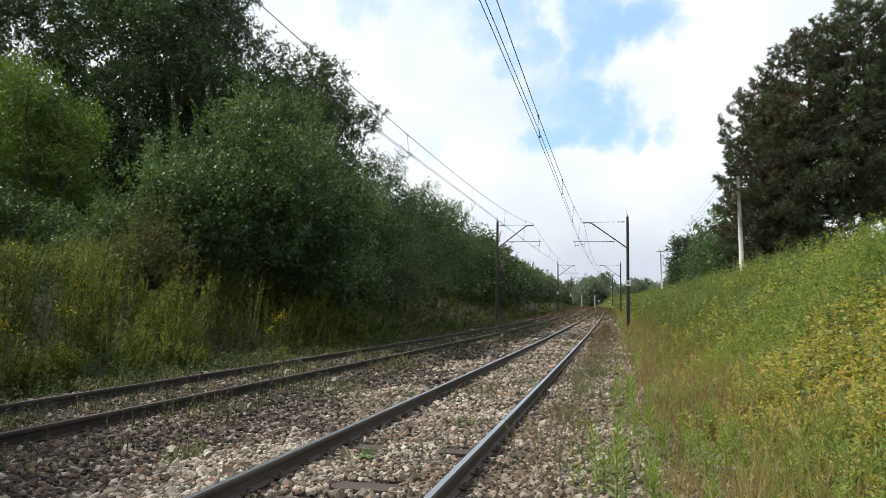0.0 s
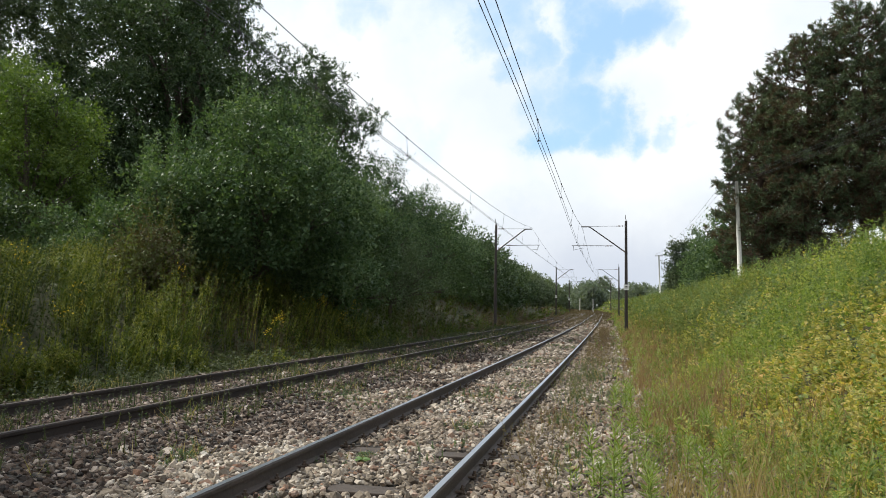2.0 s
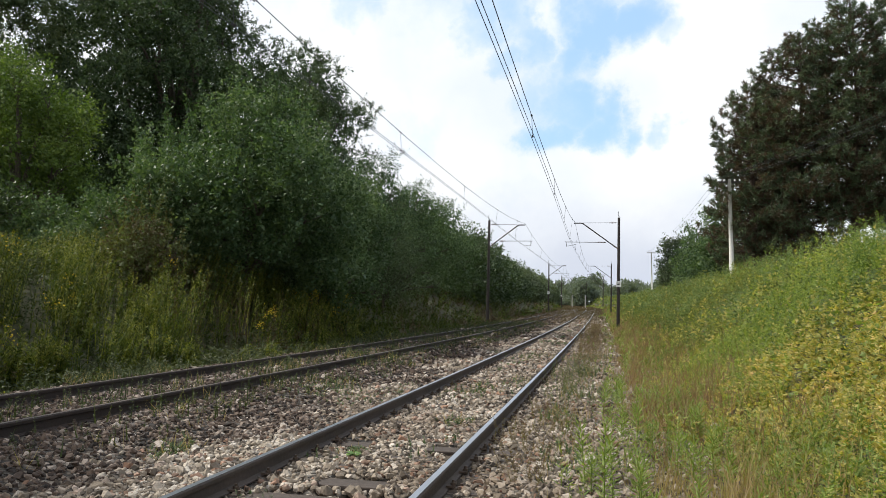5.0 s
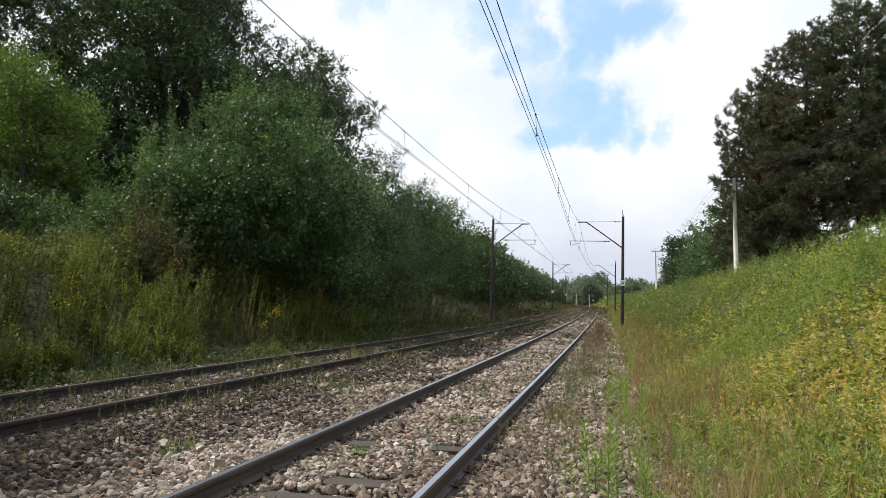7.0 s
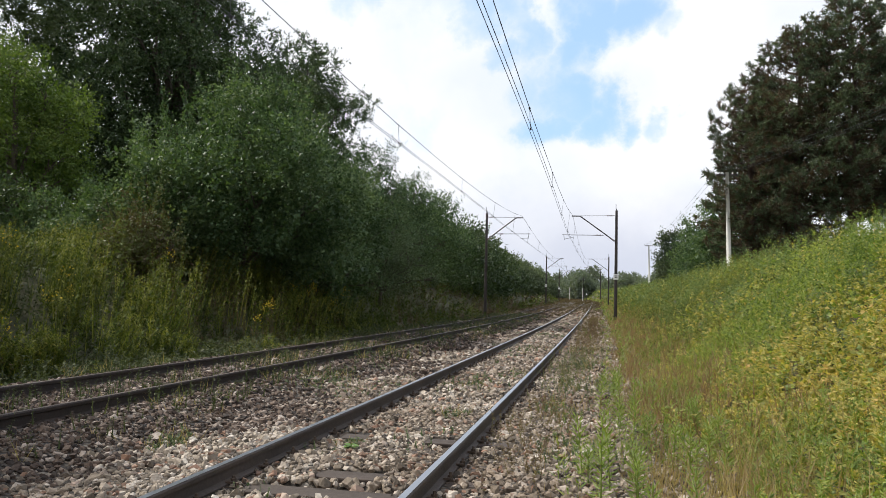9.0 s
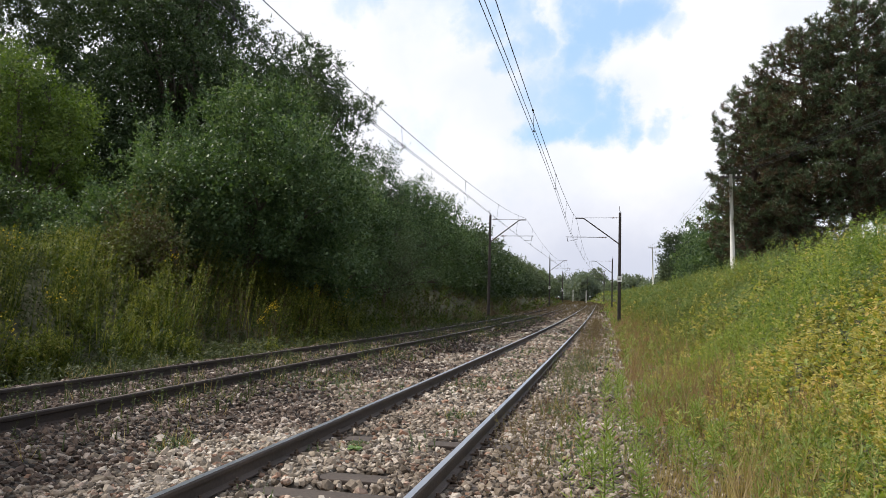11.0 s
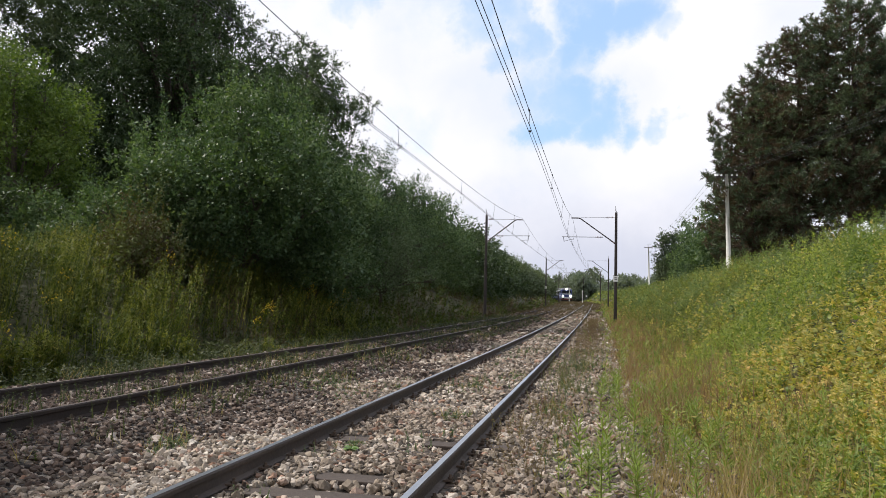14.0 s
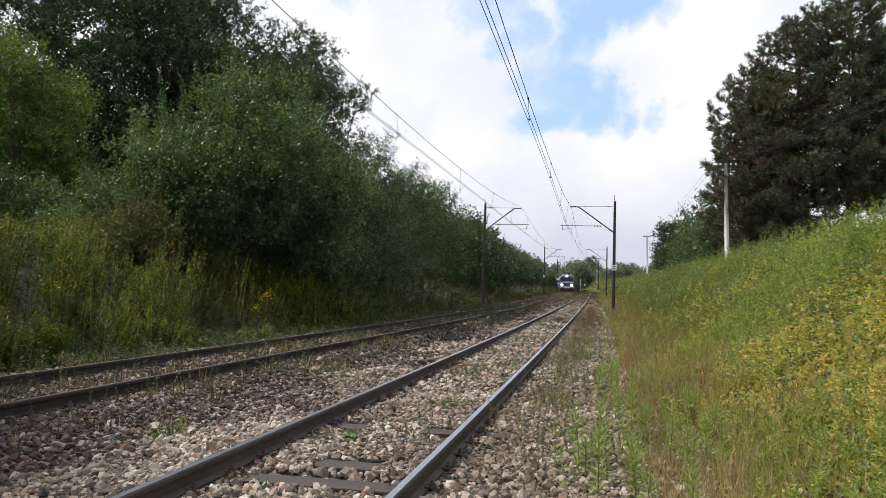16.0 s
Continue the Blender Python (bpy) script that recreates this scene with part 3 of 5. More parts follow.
def make_pole(x, y, top):
    z0 = float(land(x, y)) - 0.3
    p = empty("utility_pole", "slender grey concrete utility pole with a small crossarm", "utility pole", "utility poles", at=(x, y, z0))
    h = top - z0
    part("post", tube(bmesh.new(), [(0.30 - 0.3, 0, 0), (-0.18, 0, h)], [0.17, 0.10], 10), M_POLE, p, smooth=True)
    bm = box(bmesh.new(), (-0.85, -0.05, h - 0.22), (0.5, 0.05, h - 0.12))
    part("crossarm", bm, M_MAST, p)
    for k in (-0.8, -0.5, 0.15, 0.45):
        part("insulator", tube(bmesh.new(), [(k, 0, h - 0.12), (k, 0, h + 0.02)], [0.04, 0.03], 7), M_WHITE, p)
    return (x - 0.18, y, top)


def make_post(x, y, h, label):
    """A slim pale marker post with a cap and a base."""
    z0 = float(track_z(y)) - 0.3
    p = empty("marker_post", label, "post", "marker posts", at=(x, y, z0))
    part("post", tube(bmesh.new(), [(0, 0, 0), (0, 0, h)], [0.12, 0.10], 8), M_CONC, p)
    part("cap", tube(bmesh.new(), [(0, 0, h), (0, 0, h + 0.08)], [0.13, 0.04], 8), M_CONC, p)
    return p


make_post(-8.3, 203.0, 3.4, "pale concrete marker post at the far bend")
make_post(-4.7, 190.0, 3.2, "pale concrete marker post at the far bend")
sig = empty("trackside_sign", "small white round sign on a dark post", "sign", at=(-3.4, 170.0, float(track_z(170)) - 0.3))
part("post", tube(bmesh.new(), [(0, 0, 0), (0, 0, 2.0)], 0.04, 6), M_MAST, sig)
part("disc", tube(bmesh.new(), [(0, -0.07, 1.9), (0, -0.04, 1.9)], 0.17, 16), M_WHITE, sig, "white enamel disc")


P1 = make_pole(7.9, 53.0, 9.8)
P2 = make_pole(7.8, 140.0, 11.4)
cab = empty("telephone_wires", "thin dark wires strung between the utility poles", "wires")
for k, dz in ((-0.8, 0), (-0.5, 0), (0.15, 0), (0.45, 0)):
    pts = []
    for (a, b) in (((7.6 + 14, -4.0, 11.5), P1), (P1, P2)):
        for i in range(13):
            t = i / 12
            pts.append((a[0] + (b[0] - a[0]) * t + k, a[1] + (b[1] - a[1]) * t, a[2] + (b[2] - a[2]) * t - 0.8 * 4 * t * (1 - t) + 0.02))
    part("wire", tube(bmesh.new(), pts, 0.008, 4), M_WIRE, cab)

# ================= trees and bushes =================


def sprigs(rng, centers, ways, twig, n_leaf, leaf, aspect, spread=0.8, tri=False, flat=None, loose=None):
    n = len(centers)
    t = rng.uniform(0, 1, (n, n_leaf, 1))
    jit = rng.normal(size=(n, n_leaf, 3)) * (twig * 0.16 if loose is None else loose)
    base = centers[:, None] + ways[:, None] * t * twig + jit
    drift = np.repeat(ways[:, None], n_leaf, 1)
    return scatter_leaves(rng, base.reshape(-1, 3), drift.reshape(-1, 3) * 0.7, leaf, aspect, spread, 0.12, tri, flat)


def crown_points(rng, blobs, per_m2, shell=(0.62, 1.0)):
    pts, out = [], []
    arr = np.array([b[:6] for b in blobs], float)
    for i, b in enumerate(arr):
        c, r = b[:3], b[3:]
        area = 4 * math.pi * ((r[0] * r[1]) ** 1.6 / 3 + (r[0] * r[2]) ** 1.6 / 3 + (r[1] * r[2]) ** 1.6 / 3) ** (1 / 1.6)
        n = int(area * per_m2)
        d = unit(rng.normal(size=(n, 3)))
        lump = 1 + 0.22 * np.sin(d[:, 0] * 5 + i) * np.sin(d[:, 1] * 6 + 2 * i) + 0.12 * np.sin(d[:, 2] * 9 + d[:, 0] * 7)
        k = rng.uniform(shell[0] ** 2, shell[1] ** 2, n) ** 0.5 * lump
        p = c + d * r * k[:, None]
        keep = np.ones(n, bool)
        for j, o in enumerate(arr):
            if j != i:
                keep &= (((p - o[:3]) / o[3:]) ** 2).sum(1) > 0.42
        pts.append(p[keep])
        out.append(unit(d[keep] / r))
    return np.concatenate(pts), np.concatenate(out)


def make_tree(name, label, category, at, blobs, mat, seed, trunk=0.25, per_m2=9, twig=0.5, n_leaf=14, leaf=0.09, aspect=0.55, up=0.5, bark=M_BARK, core=0.25, group="", limbs=24, shoots=0, limb=0.5, high=0.55, tri=True, spread=0.8, flat=0.75):
    """A tree or bush: trunk, limbs to each bulk of the crown, and leaves on sprigs."""
    rng = np.random.default_rng(seed)
    z0 = float(land(at[0], at[1])) - 0.05
    t = empty(name, label, category, group, at=(at[0], at[1], z0))
    bm = bmesh.new()
    topz = max(b[2] for b in blobs)
    h = topz * 0.85
    pts = [(0.25 * math.sin(i * 1.7 + seed) * i / 5, 0.25 * math.cos(i * 2.1 + seed) * i / 5, h * i / 5 - 0.15) for i in range(6)]
    tube(bm, pts, [trunk * (1.25 - i / 5 * 0.95) for i in range(6)], 8)
    part("trunk", bm, bark, t)
    if limbs:
        for b in blobs[:limbs]:
            bm = bmesh.new()
            k = min(4, max(1, int((b[2] * high) / h * 5)))
            s = Vector(pts[k])
            e = Vector(b[:3])
            mid = s.lerp(e, 0.5) + Vector((0, 0, 0.12 * (e - s).length))
            tube(bm, [s, mid, e], [trunk * limb, trunk * limb * 0.64, trunk * limb * 0.24], 6)
            for q in range(4):
                d = Vector(rng.normal(size=3)).normalized()
                tip = e + Vector((d.x * b[3], d.y * b[4], abs(d.z) * b[5])) * 0.8
                tube(bm, [mid.lerp(e, 0.6), e.lerp(tip, 0.4), tip], [trunk * limb * 0.4, trunk * limb * 0.24, 0.015], 5)
            part("limb", bm, bark, t)
    p, d = crown_points(rng, blobs, per_m2)
    ways = unit(d * 0.8 + np.array([0, 0, up]) + rng.normal(size=d.shape) * 0.35)
    groups = [sprigs(rng, p, ways, twig, n_leaf, leaf, aspect, spread, tri, flat)]
    if core:
        q, dd = crown_points(rng, blobs, per_m2 * core, (0.25, 0.7))
        groups.append(sprigs(rng, q, dd, twig, n_leaf, leaf * 1.3, 0.75, 0.8, tri, flat))
    if shoots:
        top = p[:, 2] > topz * 0.4
        pick = rng.choice(np.nonzero(top)[0], shoots)
        sw = unit(np.array([0, 0, 1.0]) + d[pick] * 0.3 + rng.normal(size=(shoots, 3)) * 0.1)
        for ln in (0.9, 1.5):
            half = rng.random(shoots) < 0.6
            groups.append(sprigs(rng, p[pick][half], sw[half], ln, int(26 * ln), leaf * 0.85, aspect, 0.9, tri, flat, 0.035))
    v, f = merge(groups)
    mesh_part("crown", v, f, mat, t)
    return t


def bush_blobs(rng, w, h, n, depth=None):
    depth = depth or w
    out = [(0, 0, h * 0.45, w * 0.42, depth * 0.42, h * 0.45)]
    for i in range(n):
        a = 2 * math.pi * i / n + rng.uniform(-0.4, 0.4)
        k = rng.uniform(0.45, 0.75)
        hh = h * rng.uniform(0.4, 0.75)
        out.append((math.cos(a) * w * 0.5 * k, math.sin(a) * depth * 0.5 * k, hh * 0.62, w * rng.uniform(0.2, 0.3), depth * rng.uniform(0.2, 0.3), hh * 0.6))
    for i in range(max(3, n // 2 + 1)):
        a = rng.uniform(0, 6.28)
        out.append((math.cos(a) * w * 0.18, math.sin(a) * depth * 0.18, h * rng.uniform(0.70, 0.90), w * 0.14, depth * 0.14, h * 0.18))
    return out


def lobed(rng, hulls, count, size, low=-0.25):
    """Many small bulks over the skin of larger hulls, so that the crown breaks into clumps with dark gaps."""
    out = [(b[0], b[1], b[2], b[3] * 0.62, b[4] * 0.62, b[5] * 0.62) for b in hulls]
    total = sum(b[3] * b[5] for b in hulls)
    for b in hulls:
        for _ in range(max(2, round(count * b[3] * b[5] / total))):
            z = rng.uniform(low, 1.0)
            a = rng.uniform(0, 2 * math.pi)
            q = math.sqrt(max(0, 1 - z * z))
            k = rng.uniform(0.72, 0.98)
            r = size * rng.uniform(0.65, 1.3)
            out.append((b[0] + math.cos(a) * q * b[3] * k, b[1] + math.sin(a) * q * b[4] * k, b[2] + z * b[5] * k, r, r, r * rng.uniform(0.75, 1.15)))
    return out


def bush(name, label, at, w, h, mat, seed, n=6, category="bush", group="", **kw):
    rng = random.Random(seed)
    lobes = kw.pop("lobes", 0)
    blobs = bush_blobs(rng, w, h, n)
    blobs += kw.pop("peaks", [])
    if lobes:
        blobs = lobed(rng, blobs, lobes, w * 0.10, -0.75)
    return make_tree(name, label, category, at, blobs, mat, seed, group=group, **kw)


def round_blobs(rng, w, h, base, n):
    """A tall crown in several bulks between the height base and h."""
    out = []
    for i in range(n):
        t = (i + 0.5) / n
        z = base + (h - base) * t
        rad = w * 0.5 * math.sin(math.pi * (0.16 + 0.78 * t)) ** 0.7
        for q in range(3 if rad > w * 0.25 else 2):
            a = i * 2.4 + q * 2.1 + rng.uniform(-0.4, 0.4)
            out.append((math.cos(a) * rad * 0.58, math.sin(a) * rad * 0.58, z + rng.uniform(-0.5, 0.5), rad * 0.52, rad * 0.52, (h - base) / n * 0.85))
    return out


def tall_tree(name, label, at, w, h, base, n, mat, seed, **kw):
    rng = random.Random(seed)
    lobes = kw.pop("lobes", 0)
    blobs = round_blobs(rng, w, h, base, n)
    if lobes:
        blobs = lobed(rng, blobs, lobes, w * 0.095, -0.7)
    return make_tree(name, label, "tree", at, blobs, mat, seed, flat=None, **kw)


# left side: hazel and willow scrub in front, tall oaks behind
bush("bush", "big dense green bush with pale-tipped upright shoots", (-12.3, 25.5), 7.8, 6.6, L_BUSH, 11, 8, per_m2=6.5, twig=0.55, n_leaf=15, leaf=0.135, aspect=0.62, up=0.8, lobes=85, trunk=0.12, shoots=560, core=0.15, peaks=[(-0.5, 0, 6.1, 1.0, 1.0, 1.0), (1.3, 0.2, 5.4, 1.2, 1.2, 1.0), (-2.0, -0.4, 4.9, 1.0, 1.0, 0.9)], group="lineside scrub")
bush("bush", "leafy green bush in front of the bigger one", (-13.9, 22.2), 3.8, 3.3, L_BUSH, 17, 6, lobes=40, per_m2=7, twig=0.45, n_leaf=14, leaf=0.125, up=0.8, trunk=0.08, shoots=120, group="lineside scrub")
bush("bush", "low dark green bush filling the scrub", (-11.2, 29.4), 4.6, 4.6, L_BUSH, 18, 6, lobes=40, per_m2=9, twig=0.45, n_leaf=15, leaf=0.11, up=0.8, trunk=0.08, shoots=60, group="lineside scrub")
bush("bush", "rounded dark green bush beside the weedy track", (-12.2, 33.0), 6.5, 6.3, L_BUSH, 12, 7, per_m2=9, twig=0.5, n_leaf=16, leaf=0.115, up=0.8, lobes=55, shoots=150, trunk=0.12, group="lineside scrub")
bush("bush", "rounded grey-green willow bush beside the weedy track", (-11.6, 40.5), 5.2, 5.0, L_GREY, 13, 7, lobes=40, per_m2=8, twig=0.5, n_leaf=14, leaf=0.10, aspect=0.35, up=0.7, trunk=0.1, group="lineside scrub")
bush("bush", "tall green bush behind the willows", (-14.4, 45.0), 7.9, 8.3, L_BUSH, 14, 7, lobes=45, per_m2=4.2, twig=0.6, n_leaf=14, leaf=0.12, up=0.7, trunk=0.12, group="lineside scrub")
bush("bush", "tall green bush behind the willows", (-13.9, 53.0), 7.9, 8.2, L_BUSH, 15, 7, lobes=45, per_m2=3.8, twig=0.6, n_leaf=14, leaf=0.13, up=0.7, trunk=0.12, group="lineside scrub")
bush("bush", "dark green scrub further along the line", (-14.2, 63.0), 7.9, 7.5, L_BUSH, 16, 6, per_m2=5, twig=0.7, n_leaf=14, leaf=0.16, up=0.7, trunk=0.12, group="lineside scrub")
tall_tree("oak_tree", "tall dark oak with a broad dense crown", (-22.9, 39.0), 13.4, 19.5, 4.5, 5, L_DARK, 21, trunk=0.5, core=0.3, lobes=120, per_m2=4.4, twig=0.45, n_leaf=15, leaf=0.155, up=0.2)
tall_tree("oak_tree", "dark oak leaning its crown over the scrub", (-19.9, 49.0), 9.2, 14.6, 5.0, 4, L_DARK, 22, trunk=0.4, core=0.25, lobes=80, per_m2=4.4, twig=0.45, n_leaf=15, leaf=0.155, up=0.2)
tall_tree("young_tree", "yellow-green young tree with a loose crown", (-21.6, 25.5), 5.8, 7.6, 2.0, 4, L_YEL, 23, trunk=0.2, lobes=60, per_m2=7, twig=0.55, n_leaf=16, leaf=0.12, up=0.3, core=0.3)
tall_tree("poplar_tree", "tall loose poplar showing sky between the leaves", (-33.0, 36.0), 11.0, 20.0, 4.0, 5, L_GREY, 24, trunk=0.25, limbs=9, lobes=80, per_m2=4.4, twig=0.6, n_leaf=16, leaf=0.19, up=0.3, core=0.3)
bush("bush", "low olive bush turning rusty brown on the bank", (-12.6, 19.4), 2.5, 1.9, L_OLIVE, 27, 6, lobes=30, core=0.4, per_m2=11, twig=0.4, n_leaf=12, leaf=0.10, up=0.8, trunk=0.07, shoots=60, group="lineside scrub")
bush("bush", "low grey-green bush on the bank", (-16.8, 22.5), 4.6, 2.6, L_BUSH, 25, 6, lobes=40, core=0.5, per_m2=10, twig=0.4, n_leaf=12, leaf=0.10, up=0.8, trunk=0.07, group="lineside scrub")


for i, (x, y, w, h) in enumerate(((-25.5, 27.0, 7, 6.0), (-30.0, 31.0, 8, 7.5), (-20.5, 21.5, 4.5, 3.6), (-36.0, 36.0, 9, 9.0))):
    bush("bush", "dark green undergrowth beneath the trees", (x, y), w, h, L_DARK, 130 + i, 6, per_m2=6, twig=0.6, n_leaf=14, leaf=0.14, up=0.5, trunk=0.1, group="lineside scrub", limbs=0)

for i, (x, y, w, h) in enumerate(((-27, 48, 10, 9), (-31, 42, 10, 8), (-24, 58, 9, 9), (-21, 68, 9, 8.5), (-20, 80, 10, 9), (-20, 95, 10, 9), (-19, 112, 10, 8.5))):
    bush("broadleaf_tree", "dark tree in the wood behind the scrub", (x, y), w, h, L_DARK, 150 + i, 6, "tree", per_m2=1.8, twig=0.9, n_leaf=11, leaf=0.38, up=0.4, trunk=0.2,
         group="wood behind the scrub", limbs=0, core=0.4)

# unseen trees added beside the line, left of camera, to shade the weedy track
for i, (x, y, w, h) in enumerate(((-18.5, 5.0, 8.0, 12.5), (-20.0, 12.0, 6.5, 8.5))):
    tall_tree("broadleaf_tree", "unseen dark tree added to shade the weedy track", (x, y), w, h, 2.0, 4, L_DARK, 190 + i, trunk=0.3, limbs=8, per_m2=2.0, twig=0.9, n_leaf=11, leaf=0.34, up=0.3, core=0.3,
              group="wood behind the scrub")

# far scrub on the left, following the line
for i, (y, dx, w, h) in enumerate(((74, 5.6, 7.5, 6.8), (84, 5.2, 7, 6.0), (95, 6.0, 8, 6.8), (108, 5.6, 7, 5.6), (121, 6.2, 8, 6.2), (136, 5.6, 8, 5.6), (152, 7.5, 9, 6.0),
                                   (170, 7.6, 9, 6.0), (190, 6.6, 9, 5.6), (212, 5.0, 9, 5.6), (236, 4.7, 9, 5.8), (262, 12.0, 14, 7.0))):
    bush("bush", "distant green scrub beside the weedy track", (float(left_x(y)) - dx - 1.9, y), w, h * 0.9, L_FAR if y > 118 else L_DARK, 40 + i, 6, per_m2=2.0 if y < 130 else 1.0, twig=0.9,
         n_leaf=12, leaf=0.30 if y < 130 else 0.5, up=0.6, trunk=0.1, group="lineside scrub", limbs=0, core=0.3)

# right side: trees on the bank beyond the pole, and the wood at the end of the line
for i, (x, y, w, h) in enumerate(((10.5, 74, 5.0, 9.0), (11.0, 86, 6.0, 8.8), (10.6, 98, 5.4, 8.4), (8.9, 112, 3.8, 9.4), (12.5, 120, 8.0, 9.5))):
    bush("broadleaf_tree", "dense green tree on top of the bank", (x, y), w, h, L_BUSH if i != 3 else L_PINE, 60 + i, 7, "tree", lobes=40, per_m2=1.9 if i != 3 else 4.0, twig=0.8, n_leaf=13, leaf=0.26, up=0.5, trunk=0.15,
         group="trees on the bank", limbs=0, core=0.4)
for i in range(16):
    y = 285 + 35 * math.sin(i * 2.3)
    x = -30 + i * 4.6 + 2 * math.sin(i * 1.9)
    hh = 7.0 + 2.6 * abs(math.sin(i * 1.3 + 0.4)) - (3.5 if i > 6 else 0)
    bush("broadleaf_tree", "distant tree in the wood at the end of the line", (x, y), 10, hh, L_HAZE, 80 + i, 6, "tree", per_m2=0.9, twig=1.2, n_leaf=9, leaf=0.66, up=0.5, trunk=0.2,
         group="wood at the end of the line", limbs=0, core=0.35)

# ---- pines ----


def make_pine(at, top, w, seed, low=0.14, green=0.7):
    """A pine: a bare trunk, whorls of boughs that turn up at their tips, and tufts of needles along them. top: height of its tip above the rails' zero."""
    rng = np.random.default_rng(seed)
    z0 = float(land(at[0], at[1])) - 0.05
    h = top - z0
    t = empty("pine_tree", "tall dark pine with tufted boughs, brown inside", "pine tree", "pines on the bank", at=(at[0], at[1], z0))
    lean = [(0.22 * math.sin(i * 1.3 + seed) * i / 6, 0.22 * math.cos(i * 1.9 + seed) * i / 6, h * 0.97 * i / 6 - 0.15) for i in range(7)]
    part("trunk", tube(bmesh.new(), lean, [0.27 * (1.15 - 0.16 * i) for i in range(7)], 9), M_PINEBARK, t)
    fresh, dry = [], []
    z = low * h
    while z < 0.985 * h:
        u = (z / h - low) / (1 - low)
        rad = w * 0.5 * max(0.12, (1 - u ** 2.3) ** 0.55) * (0.72 + 0.28 * smooth01(0, 0.2, u))
        bm = bmesh.new()
        core = Vector(np.array(lean[0]) + (np.array(lean[-1]) - np.array(lean[0])) * z / h)
        a = rng.uniform(0, 6.28)
        count = 6 if rad > 1.6 else 4
        for q in range(count):
            a += 6.28 / count + rng.uniform(-0.35, 0.35)
            ln = rad * rng.uniform(0.68, 1.12)
            rise = 0.05 + 0.55 * float(u) ** 2 + rng.uniform(-0.16, 0.16)
            out = Vector((math.cos(a), math.sin(a), 0))
            mid = core + out * ln * 0.55 + Vector((0, 0, ln * 0.55 * rise - 0.05 * ln))
            tip = core + out * ln + Vector((0, 0, ln * rise + 0.10 * ln))
            tube(bm, [core, mid, tip], [0.055, 0.035, 0.012], 4)
            n = int(5 + 10 * ln)
            k = rng.uniform(0.22, 1.0, n) ** 0.75
            c, m, e = (np.array(x) for x in (core, mid, tip))
            p = (1 - k)[:, None] ** 2 * c + (2 * k * (1 - k))[:, None] * (2 * m - 0.5 * c - 0.5 * e) + (k * k)[:, None] * e
            sd = np.array([-math.sin(a), math.cos(a), 0.0])
            wide = (0.10 + 0.30 * np.sin(np.pi * np.clip(k, 0.2, 0.93)) * ln / 2.2) * rng.normal(0, 1, n)
            p = p + sd * wide[:, None] + np.stack([np.zeros(n), np.zeros(n), rng.normal(0.05, 0.13, n)], -1)
            way = unit(np.array([*out]) * 0.7 + sd * np.sign(wide)[:, None] * 0.35 + np.array([0, 0, 0.55]) + rng.normal(size=(n, 3)) * 0.25)
            old = rng.random(n) > green * smooth01(0.2, 0.85, k) + 0.12
            fresh.append((p[~old], way[~old]))
            dry.append((p[old], way[old]))
        part("bough", bm, M_PINEBARK, t)
        z += rng.uniform(0.42, 0.62)
    for name, tufts, mat, size, label in (("needles", fresh, L_PINE, 0.30, "dark green needle tufts"), ("dry_needles", dry, L_PINEDRY, 0.27, "brown dry inner needles")):
        p, way = np.concatenate([x[0] for x in tufts]), np.concatenate([x[1] for x in tufts])
        v, f = sprigs(rng, p, way, 0.16, 17, size, 0.19, 0.62, True)
        mesh_part(name, v, f, mat, t, label)
    return t


PINE_A = make_pine((9.6, 55.0), 16.9, 7.0, 101, 0.10, 0.42)
make_pine((12.2, 54.0), 19.9, 7.8, 102, 0.16, 0.38)
PINE_C = make_pine((15.2, 53.0), 21.7, 7.6, 103, 0.27, 0.66)
for src, x, y, r in ((PINE_C, 19.4, 51.0, 130), (PINE_A, 12.0, 62.0, 220), (PINE_C, 20.5, 62.0, 10), (PINE_A, 22.5, 54.0, 80)):
    copy_thing(src, pose(x, y, float(land(x, y)) - 0.05, 0, 0, r))

# ================= grass and weeds =================


def herbs(rng, x, y, height, n_leaf, leaf, aspect, droop=0.0, stem=0.008, lean=0.15, floor=None, bare=0.1, tri=False, tilt=0.0):
    """Upright stems with leaves all along; arrays x, y, height."""
    n = len(x)
    z = (land(x, y) if floor is None else floor(x, y)) - 0.02
    root = np.stack([x, y, z], -1)
    way = unit(np.stack([rng.normal(0, lean, n) + tilt, rng.normal(0, lean, n), np.ones(n)], -1))
    sv = leaf_quads(root, way, unit(np.cross(way, rng.normal(size=(n, 3)))), height, np.full(n, stem * 2), 0.0, tri)
    t = bare + (1 - bare) * rng.random((n, n_leaf, 1)) ** 0.8
    base = root[:, None] + way[:, None] * height[:, None, None] * t
    ang = rng.uniform(0, 2 * np.pi, (n, n_leaf))
    out = np.stack([np.cos(ang), np.sin(ang), np.full_like(ang, 0.45 - droop)], -1) + rng.normal(size=(n, n_leaf, 3)) * 0.25
    out = unit(out).reshape(-1, 3)
    side = unit(np.cross(out, np.array([0, 0, 1.0])) + rng.normal(size=out.shape) * 0.35)
    ln = (leaf * rng.uniform(0.6, 1.3, (n, n_leaf)) * (1.15 - 0.55 * t[..., 0])).ravel()
    lv = leaf_quads(base.reshape(-1, 3), out, side, ln, ln * aspect, 0.12, tri)
    return merge([sv, lv])


